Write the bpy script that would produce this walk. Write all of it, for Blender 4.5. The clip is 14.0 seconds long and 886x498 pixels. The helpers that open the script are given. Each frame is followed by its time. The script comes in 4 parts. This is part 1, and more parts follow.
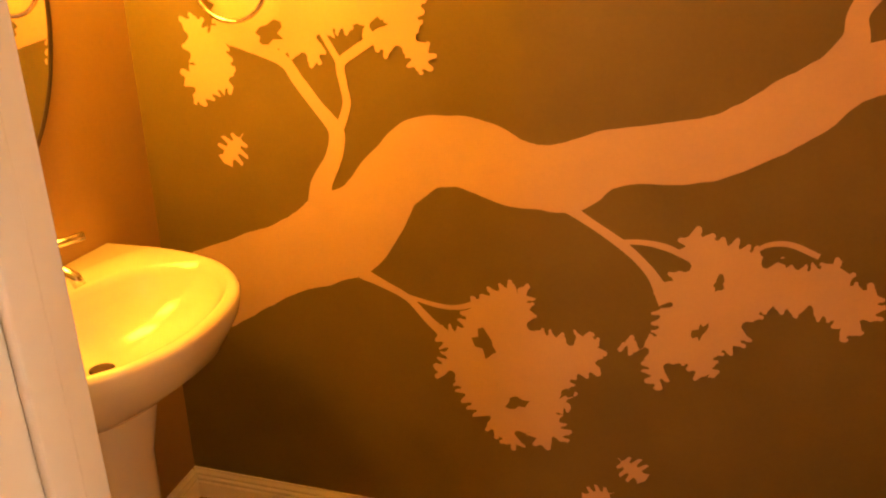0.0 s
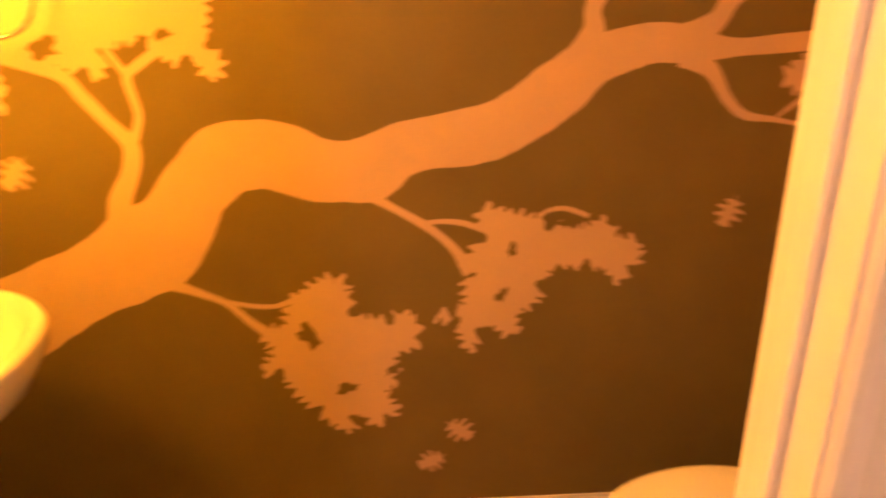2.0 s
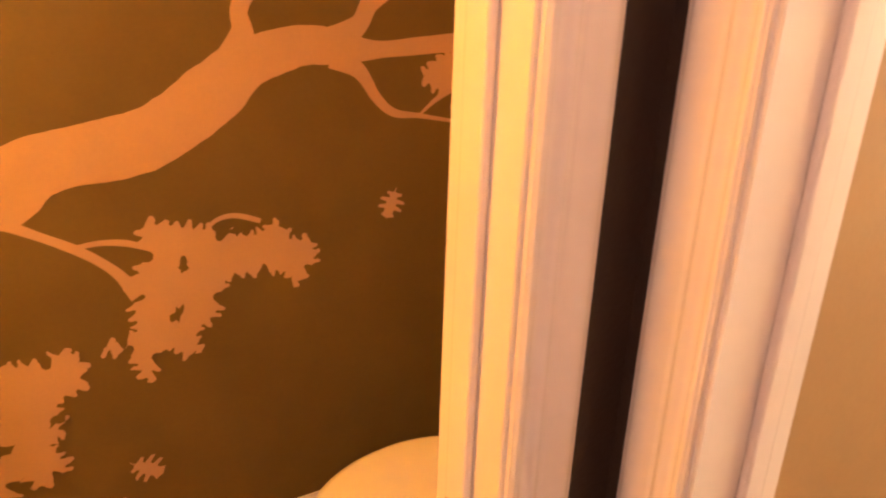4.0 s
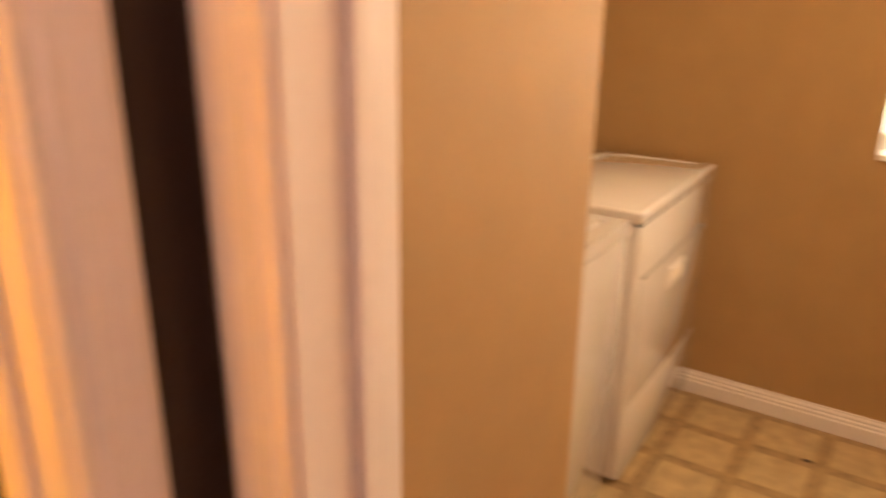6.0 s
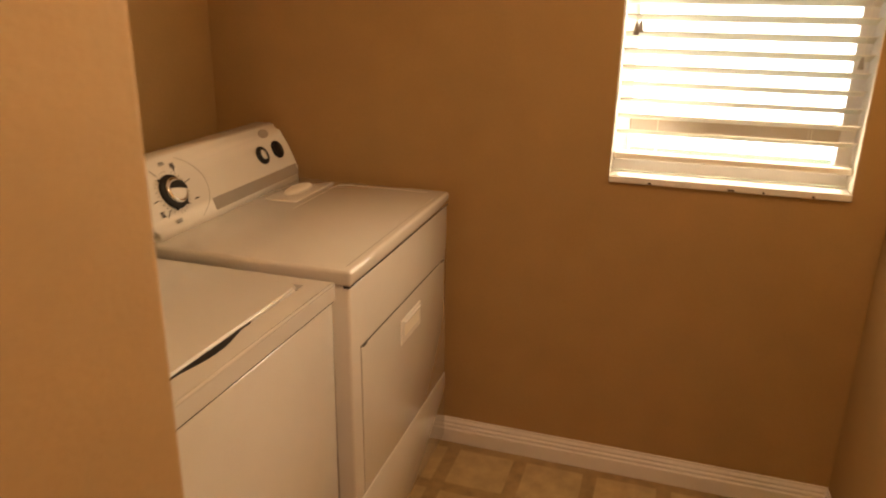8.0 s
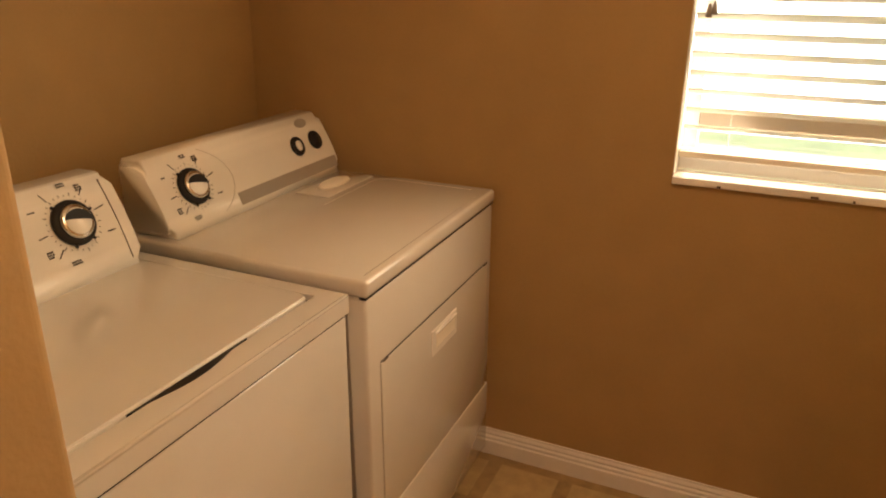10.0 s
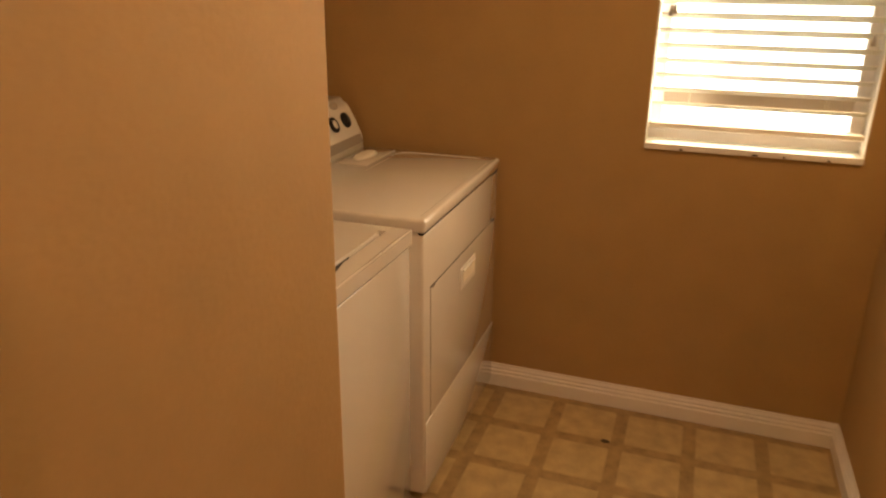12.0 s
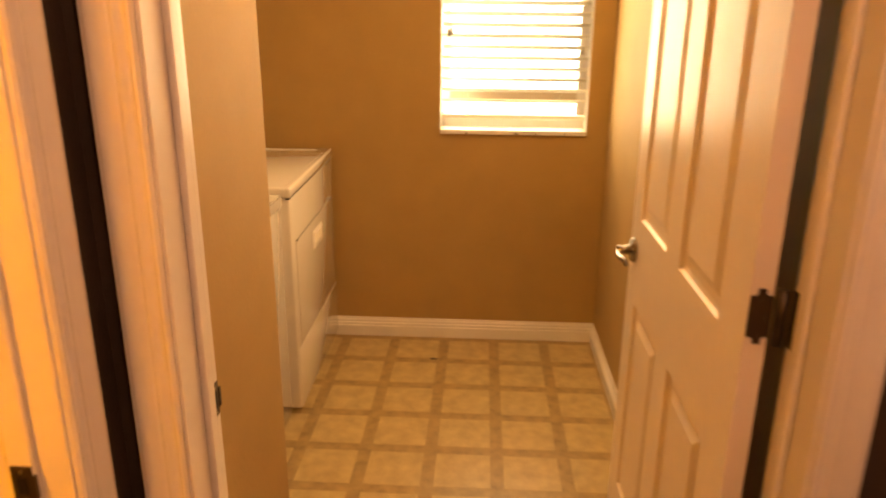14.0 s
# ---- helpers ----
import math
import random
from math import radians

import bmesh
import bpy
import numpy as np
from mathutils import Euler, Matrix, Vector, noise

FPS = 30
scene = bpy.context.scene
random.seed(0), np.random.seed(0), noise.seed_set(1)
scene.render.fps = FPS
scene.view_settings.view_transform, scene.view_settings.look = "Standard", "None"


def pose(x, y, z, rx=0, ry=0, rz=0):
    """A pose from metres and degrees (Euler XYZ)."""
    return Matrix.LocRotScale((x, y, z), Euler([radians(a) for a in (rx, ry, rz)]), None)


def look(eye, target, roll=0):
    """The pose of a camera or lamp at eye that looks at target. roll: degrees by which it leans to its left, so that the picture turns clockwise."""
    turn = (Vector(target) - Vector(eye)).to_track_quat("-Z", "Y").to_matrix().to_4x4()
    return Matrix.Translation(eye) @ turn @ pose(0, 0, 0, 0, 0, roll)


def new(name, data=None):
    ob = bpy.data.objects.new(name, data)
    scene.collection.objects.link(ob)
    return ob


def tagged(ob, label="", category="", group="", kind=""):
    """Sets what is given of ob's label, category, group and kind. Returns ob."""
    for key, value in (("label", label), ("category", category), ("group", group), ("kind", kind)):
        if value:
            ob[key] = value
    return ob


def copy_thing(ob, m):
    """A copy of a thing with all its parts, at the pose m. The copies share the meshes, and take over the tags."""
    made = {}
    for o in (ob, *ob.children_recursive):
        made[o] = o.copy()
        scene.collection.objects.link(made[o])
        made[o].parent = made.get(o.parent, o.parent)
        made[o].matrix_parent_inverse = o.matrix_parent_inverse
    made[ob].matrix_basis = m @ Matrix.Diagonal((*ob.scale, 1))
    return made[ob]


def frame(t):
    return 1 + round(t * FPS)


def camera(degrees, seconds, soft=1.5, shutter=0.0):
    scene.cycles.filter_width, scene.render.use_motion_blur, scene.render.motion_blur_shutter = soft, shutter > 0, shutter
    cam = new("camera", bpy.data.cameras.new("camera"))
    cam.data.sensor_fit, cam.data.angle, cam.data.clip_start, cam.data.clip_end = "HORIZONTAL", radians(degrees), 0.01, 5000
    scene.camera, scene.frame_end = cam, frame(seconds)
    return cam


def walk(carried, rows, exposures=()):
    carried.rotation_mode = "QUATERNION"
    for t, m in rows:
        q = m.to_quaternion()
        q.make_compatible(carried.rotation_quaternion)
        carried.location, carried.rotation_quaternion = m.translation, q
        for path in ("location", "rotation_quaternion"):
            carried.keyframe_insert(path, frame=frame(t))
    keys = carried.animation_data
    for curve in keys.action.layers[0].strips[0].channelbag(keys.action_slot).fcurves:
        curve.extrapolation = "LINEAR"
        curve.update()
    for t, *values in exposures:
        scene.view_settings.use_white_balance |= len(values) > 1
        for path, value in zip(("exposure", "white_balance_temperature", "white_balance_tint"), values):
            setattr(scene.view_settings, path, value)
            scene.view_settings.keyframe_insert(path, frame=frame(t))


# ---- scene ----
cam = camera(63.1, 14.0, soft=2.0, shutter=0.8)
PATH = [
    (0, (-2.718, -0.492, 1.414), (-3.177, 1.308, 0.674), 0.1),
    (0.5, (-2.703, -0.503, 1.407), (-3.164, 1.291, 0.651), 0.3),
    (1, (-2.687, -0.538, 1.406), (-3.101, 1.266, 0.646), 0.3),
    (1.5, (-2.689, -0.558, 1.413), (-2.939, 1.272, 0.644), -0.2),
    (2, (-2.732, -0.588, 1.426), (-2.649, 1.267, 0.684), -0.9),
    (2.5, (-2.752, -0.569, 1.400), (-2.260, 1.230, 0.679), 1.0),
    (5, (-2.723, -0.615, 1.428), (-1.593, 0.886, 0.742), 1.1),
    (5.5, (-2.687, -0.643, 1.414), (-1.363, 0.711, 0.770), 1.0),
    (5.8, (-2.662, -0.647, 1.447), (-1.204, 0.554, 0.789), 1.2),
    (6, (-2.639, -0.612, 1.434), (-1.070, 0.448, 0.791), 0.7),
    (6.5, (-2.587, -0.633, 1.428), (-0.847, 0.131, 0.802), 0.7),
    (7, (-2.434, -0.640, 1.439), (-0.614, -0.108, 0.802), 1.1),
    (9.5, (-1.922, -0.684, 1.471), (-0.185, 0.044, 0.801), 0.7),
    (10, (-1.920, -0.693, 1.467), (-0.209, 0.078, 0.776), 0.6),
    (10.5, (-2.004, -0.696, 1.475), (-0.295, 0.079, 0.781), 0.6),
    (11, (-2.133, -0.702, 1.478), (-0.413, 0.047, 0.785), 0.5),
    (11.5, (-2.272, -0.688, 1.476), (-0.529, 0.016, 0.791), 0.6),
    (12, (-2.435, -0.643, 1.473), (-0.662, -0.019, 0.790), 0.7),
    (12.5, (-2.617, -0.649, 1.472), (-0.806, -0.131, 0.799), 0.6),
    (13, (-2.816, -0.676, 1.472), (-0.963, -0.312, 0.814), 0.4),
    (13.5, (-3.009, -0.694, 1.473), (-1.128, -0.454, 0.835), 0.5),
    (14, (-3.195, -0.671, 1.477), (-1.294, -0.570, 0.863), 0.5),
]
EXPOSURES = [(0, 4.1, 7000, 10), (1, 4.05, 6900, 9), (2, 4.5, 6800, 10), (2.5, 4.45, 6400, 11), (5, 4.08, 6300, 12), (5.5, 3.86, 6300, 12), (6, 3.96, 6400, 12), (6.5, 3.6, 6500, 11), (7, 3.37, 6700, 10), (9.5, 3.15, 6900, 10), (12.5, 3.08, 7600, 10), (13.0, 3.03, 8400, 10), (13.5, 3.66, 9300, 10), (14, 3.8, 9800, 10)]
walk(cam, [(t, look(eye, target, roll)) for t, eye, target, roll in PATH], EXPOSURES)

# ---- place ----

from mathutils.geometry import delaunay_2d_cdt

# ---- world, sun and lamps ----
world = bpy.data.worlds.new("sky")
scene.world = world
world.use_nodes = True
wn = world.node_tree.nodes
sky = wn.new("ShaderNodeTexSky")
sky.sky_type = "NISHITA"
sky.sun_disc = False
sky.dust_density = 6.0
sky.sun_elevation = radians(46)
sky.sun_rotation = radians(169)
world.node_tree.links.new(sky.outputs[0], wn["Background"].inputs[0])
wn["Background"].inputs[1].default_value = 0.13

sun = new("sun", bpy.data.lights.new("sun", "SUN"))
sun.data.energy, sun.data.angle, sun.data.color = 5.0, radians(0.5), (1.0, 0.95, 0.88)
sun.matrix_world = look((0, 0, 0), (-0.15, 0.75, -0.80))


def area_lamp(name, place, target, sx, sy, watts, colour):
    lamp = new(name, bpy.data.lights.new(name, "AREA"))
    lamp.data.shape = "RECTANGLE"
    lamp.data.size, lamp.data.size_y, lamp.data.energy, lamp.data.color = sx, sy, watts, colour
    lamp.matrix_world = look(place, target)
    return lamp


area_lamp("window_daylight", (-0.02, -0.804, 1.5), (-3.0, -0.804, 1.1), 0.6, 1.0, 1.15, (1.0, 0.80, 0.56))


def bulb(name, place, watts, colour, radius):
    lamp = new(name, bpy.data.lights.new(name, "POINT"))
    lamp.data.energy, lamp.data.color, lamp.data.shadow_soft_size = watts, colour, radius
    lamp.location = place
    return lamp


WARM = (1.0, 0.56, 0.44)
bulb("vanity_bulb", (-3.70, 0.27, 1.78), 2.4, (1.0, 0.392, 0.032), 0.10)
bulb("vanity_bulb", (-3.70, 0.65, 1.78), 2.4, (1.0, 0.392, 0.032), 0.10)
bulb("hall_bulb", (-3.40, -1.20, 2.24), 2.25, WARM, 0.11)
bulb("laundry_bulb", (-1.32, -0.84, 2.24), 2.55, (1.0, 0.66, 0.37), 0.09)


# ---- materials ----
def material(name, colour, rough=0.6, metal=0.0, mottle=0.08, scale=6.0, bump=0.0, bump_scale=220.0, coat=0.0):
    """A surface with soft mottling, fine grain and fine relief."""
    m = bpy.data.materials.new(name)
    m.use_nodes = True
    n, l = m.node_tree.nodes, m.node_tree.links
    b = n["Principled BSDF"]
    b.inputs["Roughness"].default_value = rough
    b.inputs["Metallic"].default_value = metal
    b.inputs["Coat Weight"].default_value = coat
    geo = n.new("ShaderNodeNewGeometry")
    big = n.new("ShaderNodeTexNoise")
    big.inputs["Scale"].default_value, big.inputs["Detail"].default_value = scale, 5.0
    fine = n.new("ShaderNodeTexNoise")
    fine.inputs["Scale"].default_value, fine.inputs["Detail"].default_value = bump_scale, 3.0
    for tex in (big, fine):
        l.new(geo.outputs["Position"], tex.inputs["Vector"])
    mix = n.new("ShaderNodeMath")
    mix.operation = "MULTIPLY_ADD"
    mix.inputs[1].default_value = 0.35
    l.new(fine.outputs[0], mix.inputs[0])
    l.new(big.outputs[0], mix.inputs[2])
    ramp = n.new("ShaderNodeMapRange")
    ramp.inputs["From Min"].default_value, ramp.inputs["From Max"].default_value = 0.35, 1.0
    ramp.inputs["To Min"].default_value, ramp.inputs["To Max"].default_value = 1.0 - mottle, 1.0 + mottle
    l.new(mix.outputs[0], ramp.inputs["Value"])
    tint = n.new("ShaderNodeVectorMath")
    tint.operation = "SCALE"
    tint.inputs[0].default_value = colour
    l.new(ramp.outputs[0], tint.inputs["Scale"])
    l.new(tint.outputs[0], b.inputs["Base Color"])
    if bump:
        bp = n.new("ShaderNodeBump")
        bp.inputs["Strength"].default_value, bp.inputs["Distance"].default_value = bump, 0.002
        l.new(fine.outputs[0], bp.inputs["Height"])
        l.new(bp.outputs[0], b.inputs["Normal"])
    return m


TAN = material("tan_wall_paint", (0.37, 0.237, 0.098), 0.75, bump=0.32, bump_scale=110)
OLIVE = material("olive_mural_paint", (0.168, 0.126, 0.036), 0.6, mottle=0.12, bump=0.2, bump_scale=140)
PEACH = material("pale_mural_paint", (0.61, 0.42, 0.255), 0.6, bump=0.2, bump_scale=140)
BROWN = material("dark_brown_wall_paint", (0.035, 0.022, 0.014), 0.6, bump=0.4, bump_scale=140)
WHITE = material("white_gloss_paint", (0.78, 0.74, 0.70), 0.17, mottle=0.05, bump=0.08, bump_scale=60)
DOOR_PAINT = material("white_door_paint", (0.70, 0.62, 0.57), 0.30, mottle=0.05, bump=0.08, bump_scale=60)
DOOR_PAINT.node_tree.nodes["Principled BSDF"].inputs["Specular IOR Level"].default_value = 0.08
CEIL = material("white_ceiling_paint", (0.75, 0.73, 0.68), 0.9, bump=0.6, bump_scale=90)
ENAMEL = material("white_enamel", (0.71, 0.68, 0.625), 0.07, mottle=0.03, coat=1.0)
SHELL = material("white_plastic", (0.82, 0.80, 0.75), 0.16, mottle=0.03)
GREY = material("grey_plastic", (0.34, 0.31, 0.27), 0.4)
DARK = material("black_plastic", (0.014, 0.012, 0.011), 0.45)
DARK.node_tree.nodes["Principled BSDF"].inputs["Specular IOR Level"].default_value = 0.25
NICKEL = material("satin_nickel", (0.24, 0.21, 0.19), 0.22, metal=1.0, mottle=0.05)
STEEL = material("brushed_steel", (0.70, 0.68, 0.64), 0.22, metal=1.0, mottle=0.05)
BRONZE = material("dark_bronze", (0.07, 0.05, 0.035), 0.4, metal=0.7)
CHINA = material("white_china", (0.74, 0.67, 0.55), 0.2, mottle=0.02, coat=0.5)
SQUARE = material("cream_vinyl", (0.435, 0.315, 0.155), 0.38, mottle=0.26, scale=18)
BAND = material("tan_vinyl", (0.308, 0.208, 0.093), 0.38, mottle=0.38, scale=22)
CARPET = material("beige_carpet", (0.32, 0.25, 0.17), 0.95, bump=1.0, bump_scale=400)
MARBLE = material("white_marble", (0.75, 0.73, 0.70), 0.3, mottle=0.1, scale=20)
SLAT = material("cream_blind_slat", (0.80, 0.76, 0.66), 0.4, mottle=0.03)
VINYL = material("thin_cream_vinyl", (0.82, 0.78, 0.68), 0.4, mottle=0.03)
vn, vl = VINYL.node_tree.nodes, VINYL.node_tree.links
through_light, blend = vn.new("ShaderNodeBsdfTranslucent"), vn.new("ShaderNodeMixShader")
through_light.inputs[0].default_value = (0.85, 0.80, 0.68, 1)
blend.inputs[0].default_value = 0.3
vl.new(vn["Principled BSDF"].outputs[0], blend.inputs[1])
vl.new(through_light.outputs[0], blend.inputs[2])
vl.new(blend.outputs[0], vn["Material Output"].inputs[0])
RAIL = material("tan_aluminium", (0.50, 0.42, 0.33), 0.5)
GRASS = material("lawn", (0.10, 0.125, 0.05), 0.9, mottle=0.4, scale=2)
# Surface of the added backdrop; its emission keeps the window view bright.
BACKDROP_GLOW = material("pale_glowing_backdrop", (0.78, 0.76, 0.70), 0.8, bump=0.6, bump_scale=60)
BACKDROP_GLOW.node_tree.nodes["Principled BSDF"].inputs["Emission Color"].default_value = (1.0, 0.96, 0.86, 1)
BACKDROP_GLOW.node_tree.nodes["Principled BSDF"].inputs["Emission Strength"].default_value = 0.6


# ---- building blocks ----
def mesh_object(name, bm, mat, smooth=False):
    bmesh.ops.recalc_face_normals(bm, faces=bm.faces)
    me = bpy.data.meshes.new(name)
    bm.to_mesh(me)
    bm.free()
    me.materials.append(mat)
    if smooth:
        for p in me.polygons:
            p.use_smooth = True
    return new(name, me)


def part(name, bm, mat, parent, label="", smooth=False):
    ob = mesh_object(name, bm, mat, smooth)
    ob.parent = parent
    return tagged(ob, label)


def thing(name, place, label, category, group="", kind=""):
    ob = new(name)
    ob.location = place
    return tagged(ob, label, category, group, kind)


def add_box(bm, x0, x1, y0, y1, z0, z1):
    v = [bm.verts.new((x, y, z)) for z in (z0, z1) for y in (y0, y1) for x in (x0, x1)]
    for f in ((0, 1, 3, 2), (4, 6, 7, 5), (0, 4, 5, 1), (2, 3, 7, 6), (0, 2, 6, 4), (1, 5, 7, 3)):
        bm.faces.new([v[i] for i in f])
    return bm


def box(x0, x1, y0, y1, z0, z1, round_=0.0, segments=2):
    bm = add_box(bmesh.new(), x0, x1, y0, y1, z0, z1)
    if round_:
        bmesh.ops.bevel(bm, geom=list(bm.edges), offset=round_, segments=segments, profile=0.5, affect="EDGES")
    return bm


def prism(points, a, b, axis, bm=None):
    """A polygon drawn across an axis and pushed along it from a to b. x: (y, z) points; y: (x, z); z: (x, y)."""
    bm = bm or bmesh.new()

    def at(p, d):
        return {"x": (d, p[0], p[1]), "y": (p[0], d, p[1]), "z": (p[0], p[1], d)}[axis]
    lo = [bm.verts.new(at(p, a)) for p in points]
    hi = [bm.verts.new(at(p, b)) for p in points]
    bm.faces.new(lo)
    bm.faces.new(hi[::-1])
    for i in range(len(points)):
        j = (i + 1) % len(points)
        bm.faces.new((lo[i], lo[j], hi[j], hi[i]))
    return bm


def lathe(profile, steps=32, sx=1.0, sy=1.0):
    """(radius, height) points turned round z."""
    bm = bmesh.new()
    rings = []
    for r, z in profile:
        rings.append([bm.verts.new((r * sx * math.cos(2 * math.pi * i / steps), r * sy * math.sin(2 * math.pi * i / steps), z)) for i in range(steps)])
    for a, b in zip(rings, rings[1:]):
        for i in range(steps):
            j = (i + 1) % steps
            bm.faces.new((a[i], a[j], b[j], b[i]))
    for ring in (rings[0], rings[-1]):
        bm.faces.new(ring)
    return bm


def tube(points, radius, steps=10, closed=False):
    """A round bar along points."""
    bm = bmesh.new()
    pts = [Vector(p) for p in points]
    n = len(pts)
    rings = []
    for i, p in enumerate(pts):
        if closed:
            d = pts[(i + 1) % n] - pts[i - 1]
        else:
            d = pts[min(i + 1, n - 1)] - pts[max(i - 1, 0)]
        d.normalize()
        side = d.cross(Vector((0.13, 0.31, 0.94))).normalized()
        up = side.cross(d)
        rings.append([bm.verts.new(p + radius * (math.cos(a) * side + math.sin(a) * up)) for a in (2 * math.pi * k / steps for k in range(steps))])
    for i in range(n if closed else n - 1):
        a, b = rings[i], rings[(i + 1) % n]
        for k in range(steps):
            m = (k + 1) % steps
            bm.faces.new((a[k], a[m], b[m], b[k]))
    if not closed:
        bm.faces.new(rings[0][::-1])
        bm.faces.new(rings[-1])
    return bm


def soft_edged(ob, degrees=38):
    """Round mouldings shaded smooth, with their real arrises left sharp."""
    for p in ob.data.polygons:
        p.use_smooth = True
    ob.data.set_sharp_from_angle(angle=radians(degrees))
    return ob


def setting(name, bm, mat, label, category):
    return tagged(mesh_object(name, bm, mat), label, category, "", "structure")


# ---- the plan ----
EAST = 0.0                              # laundry's window wall
SOUTH = -1.22                           # laundry's plain wall
ALCOVE = 0.846                          # wall behind the machines
DOOR_IN, DOOR_OUT = -2.174, -2.300      # faces of the wall with the laundry door
JAMB_N, JAMB_S = -0.254, -1.137         # laundry opening
STUB_Y, STUB_X = -0.176, -1.564         # corner beside the washer
HALL_N, BATH_S = -0.158, -0.048         # faces of the wall with the bathroom door
BJ_E, BJ_W = -2.433, -3.150             # bathroom opening
MURAL, BATH_W, BATH_E = 0.947, -3.806, -1.684
HALL_W, HALL_S = -4.9, -1.80
TOP, HEAD = 2.44, 2.05
WIN_N, WIN_S, WIN_Z0, WIN_Z1 = -0.483, -1.125, 1.003, 2.07


def slab(name, mat, label, x0, x1, y0, y1, z0=0.0, z1=TOP):
    return setting(name, box(x0, x1, y0, y1, z0, z1), mat, label, "wall")


# laundry walls
bm = bmesh.new()
add_box(bm, EAST, EAST + 0.16, SOUTH - 0.12, WIN_S, 0, TOP)
add_box(bm, EAST, EAST + 0.16, WIN_N, ALCOVE + 0.12, 0, TOP)
add_box(bm, EAST, EAST + 0.16, WIN_S, WIN_N, 0, WIN_Z0 - 0.02)
add_box(bm, EAST, EAST + 0.16, WIN_S, WIN_N, WIN_Z1, TOP)
setting("wall_east", bm, TAN, "tan painted textured laundry wall with a window", "wall")
slab("wall_south", TAN, "tan painted textured laundry side wall", DOOR_IN, EAST, SOUTH - 0.12, SOUTH)
slab("wall_alcove", TAN, "tan painted wall behind the laundry machines", STUB_X, EAST, ALCOVE, ALCOVE + 0.12)
R = 0.014
corner = [(STUB_X - 0.12, ALCOVE + 0.12), (STUB_X - 0.12, BATH_S), (DOOR_IN, BATH_S), (DOOR_IN, STUB_Y)]
corner += [(STUB_X - R + R * math.sin(a), STUB_Y + R - R * math.cos(a)) for a in (math.pi / 2 * k / 6 for k in range(7))]
corner += [(STUB_X, ALCOVE + 0.12)]
setting("wall_corner", prism(corner, 0, TOP, "z"), TAN, "tan painted wall corner with a rounded textured edge", "wall")
T = 0.018                               # lining of the openings
bm = bmesh.new()
add_box(bm, DOOR_OUT + 0.004, DOOR_IN, JAMB_N + T, BATH_S, 0, TOP)
add_box(bm, DOOR_OUT + 0.004, DOOR_IN, HALL_S, JAMB_S - T, 0, TOP)
add_box(bm, DOOR_OUT + 0.004, DOOR_IN, JAMB_S - T, JAMB_N + T, HEAD + T, TOP)
setting("wall_laundry_door", bm, TAN, "tan painted wall round the laundry door", "wall")
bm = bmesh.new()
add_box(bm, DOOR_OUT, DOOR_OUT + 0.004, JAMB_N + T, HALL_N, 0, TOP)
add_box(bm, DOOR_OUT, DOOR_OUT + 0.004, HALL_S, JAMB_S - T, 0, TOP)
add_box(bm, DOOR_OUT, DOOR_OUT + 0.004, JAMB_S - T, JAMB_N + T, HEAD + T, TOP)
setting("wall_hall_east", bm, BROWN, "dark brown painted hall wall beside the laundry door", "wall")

# bathroom and hall walls
slab("wall_mural", OLIVE, "olive brown painted bathroom wall under a tree mural", BATH_W - 0.12, BATH_E, MURAL, MURAL + 0.12)
slab("wall_bath_west", TAN, "tan painted textured wall behind the sink", BATH_W - 0.12, BATH_W, BATH_S, MURAL)
bm = bmesh.new()
add_box(bm, BATH_W - 0.12, BJ_W - T, HALL_N + 0.004, BATH_S, 0, TOP)
add_box(bm, BJ_E + T, DOOR_OUT, HALL_N + 0.004, BATH_S, 0, TOP)
add_box(bm, BJ_W - T, BJ_E + T, HALL_N + 0.004, BATH_S, HEAD + T, TOP)
setting("wall_bath_south", bm, OLIVE, "olive painted wall round the bathroom door", "wall")
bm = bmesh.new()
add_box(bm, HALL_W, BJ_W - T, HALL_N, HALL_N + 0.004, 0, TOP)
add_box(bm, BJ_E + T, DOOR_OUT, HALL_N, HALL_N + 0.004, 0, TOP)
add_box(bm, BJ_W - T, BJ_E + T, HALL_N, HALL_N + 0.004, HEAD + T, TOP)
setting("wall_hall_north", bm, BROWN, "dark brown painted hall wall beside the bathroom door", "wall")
slab("wall_hall_south", TAN, "tan painted hall wall", HALL_W, DOOR_OUT, HALL_S - 0.12, HALL_S)
slab("wall_hall_west", TAN, "tan painted hall end wall", HALL_W - 0.12, HALL_W, HALL_S, HALL_N)

setting("ceiling", box(HALL_W - 0.2, 0.2, HALL_S - 0.2, 1.2, TOP, TOP + 0.1), CEIL, "white textured ceiling", "ceiling")
floor = setting("floor", box(DOOR_OUT + 0.05, 0.16, SOUTH - 0.12, ALCOVE + 0.12, -0.08, 0.0), BAND, "tan and cream checked sheet vinyl floor", "floor")
setting("floor_hall", box(HALL_W - 0.12, DOOR_OUT + 0.05, HALL_S - 0.12, HALL_N + 0.06, -0.08, 0.0), CARPET, "beige hall carpet", "floor")
setting("floor_bath", box(BATH_W - 0.12, BATH_E, HALL_N + 0.06, MURAL + 0.12, -0.08, 0.0), BAND, "tan vinyl bathroom floor", "floor")
# Added pale sheet beyond the lawn, which glows in place of sunlight.
setting("backdrop", box(8.0, 8.2, -12, 10, -0.3, 4.5), BACKDROP_GLOW, "pale glowing backdrop added outside the window", "house wall")
setting("ground", box(0.16, 90, -70, 70, -0.35, -0.3), GRASS, "green lawn outside the window", "ground")


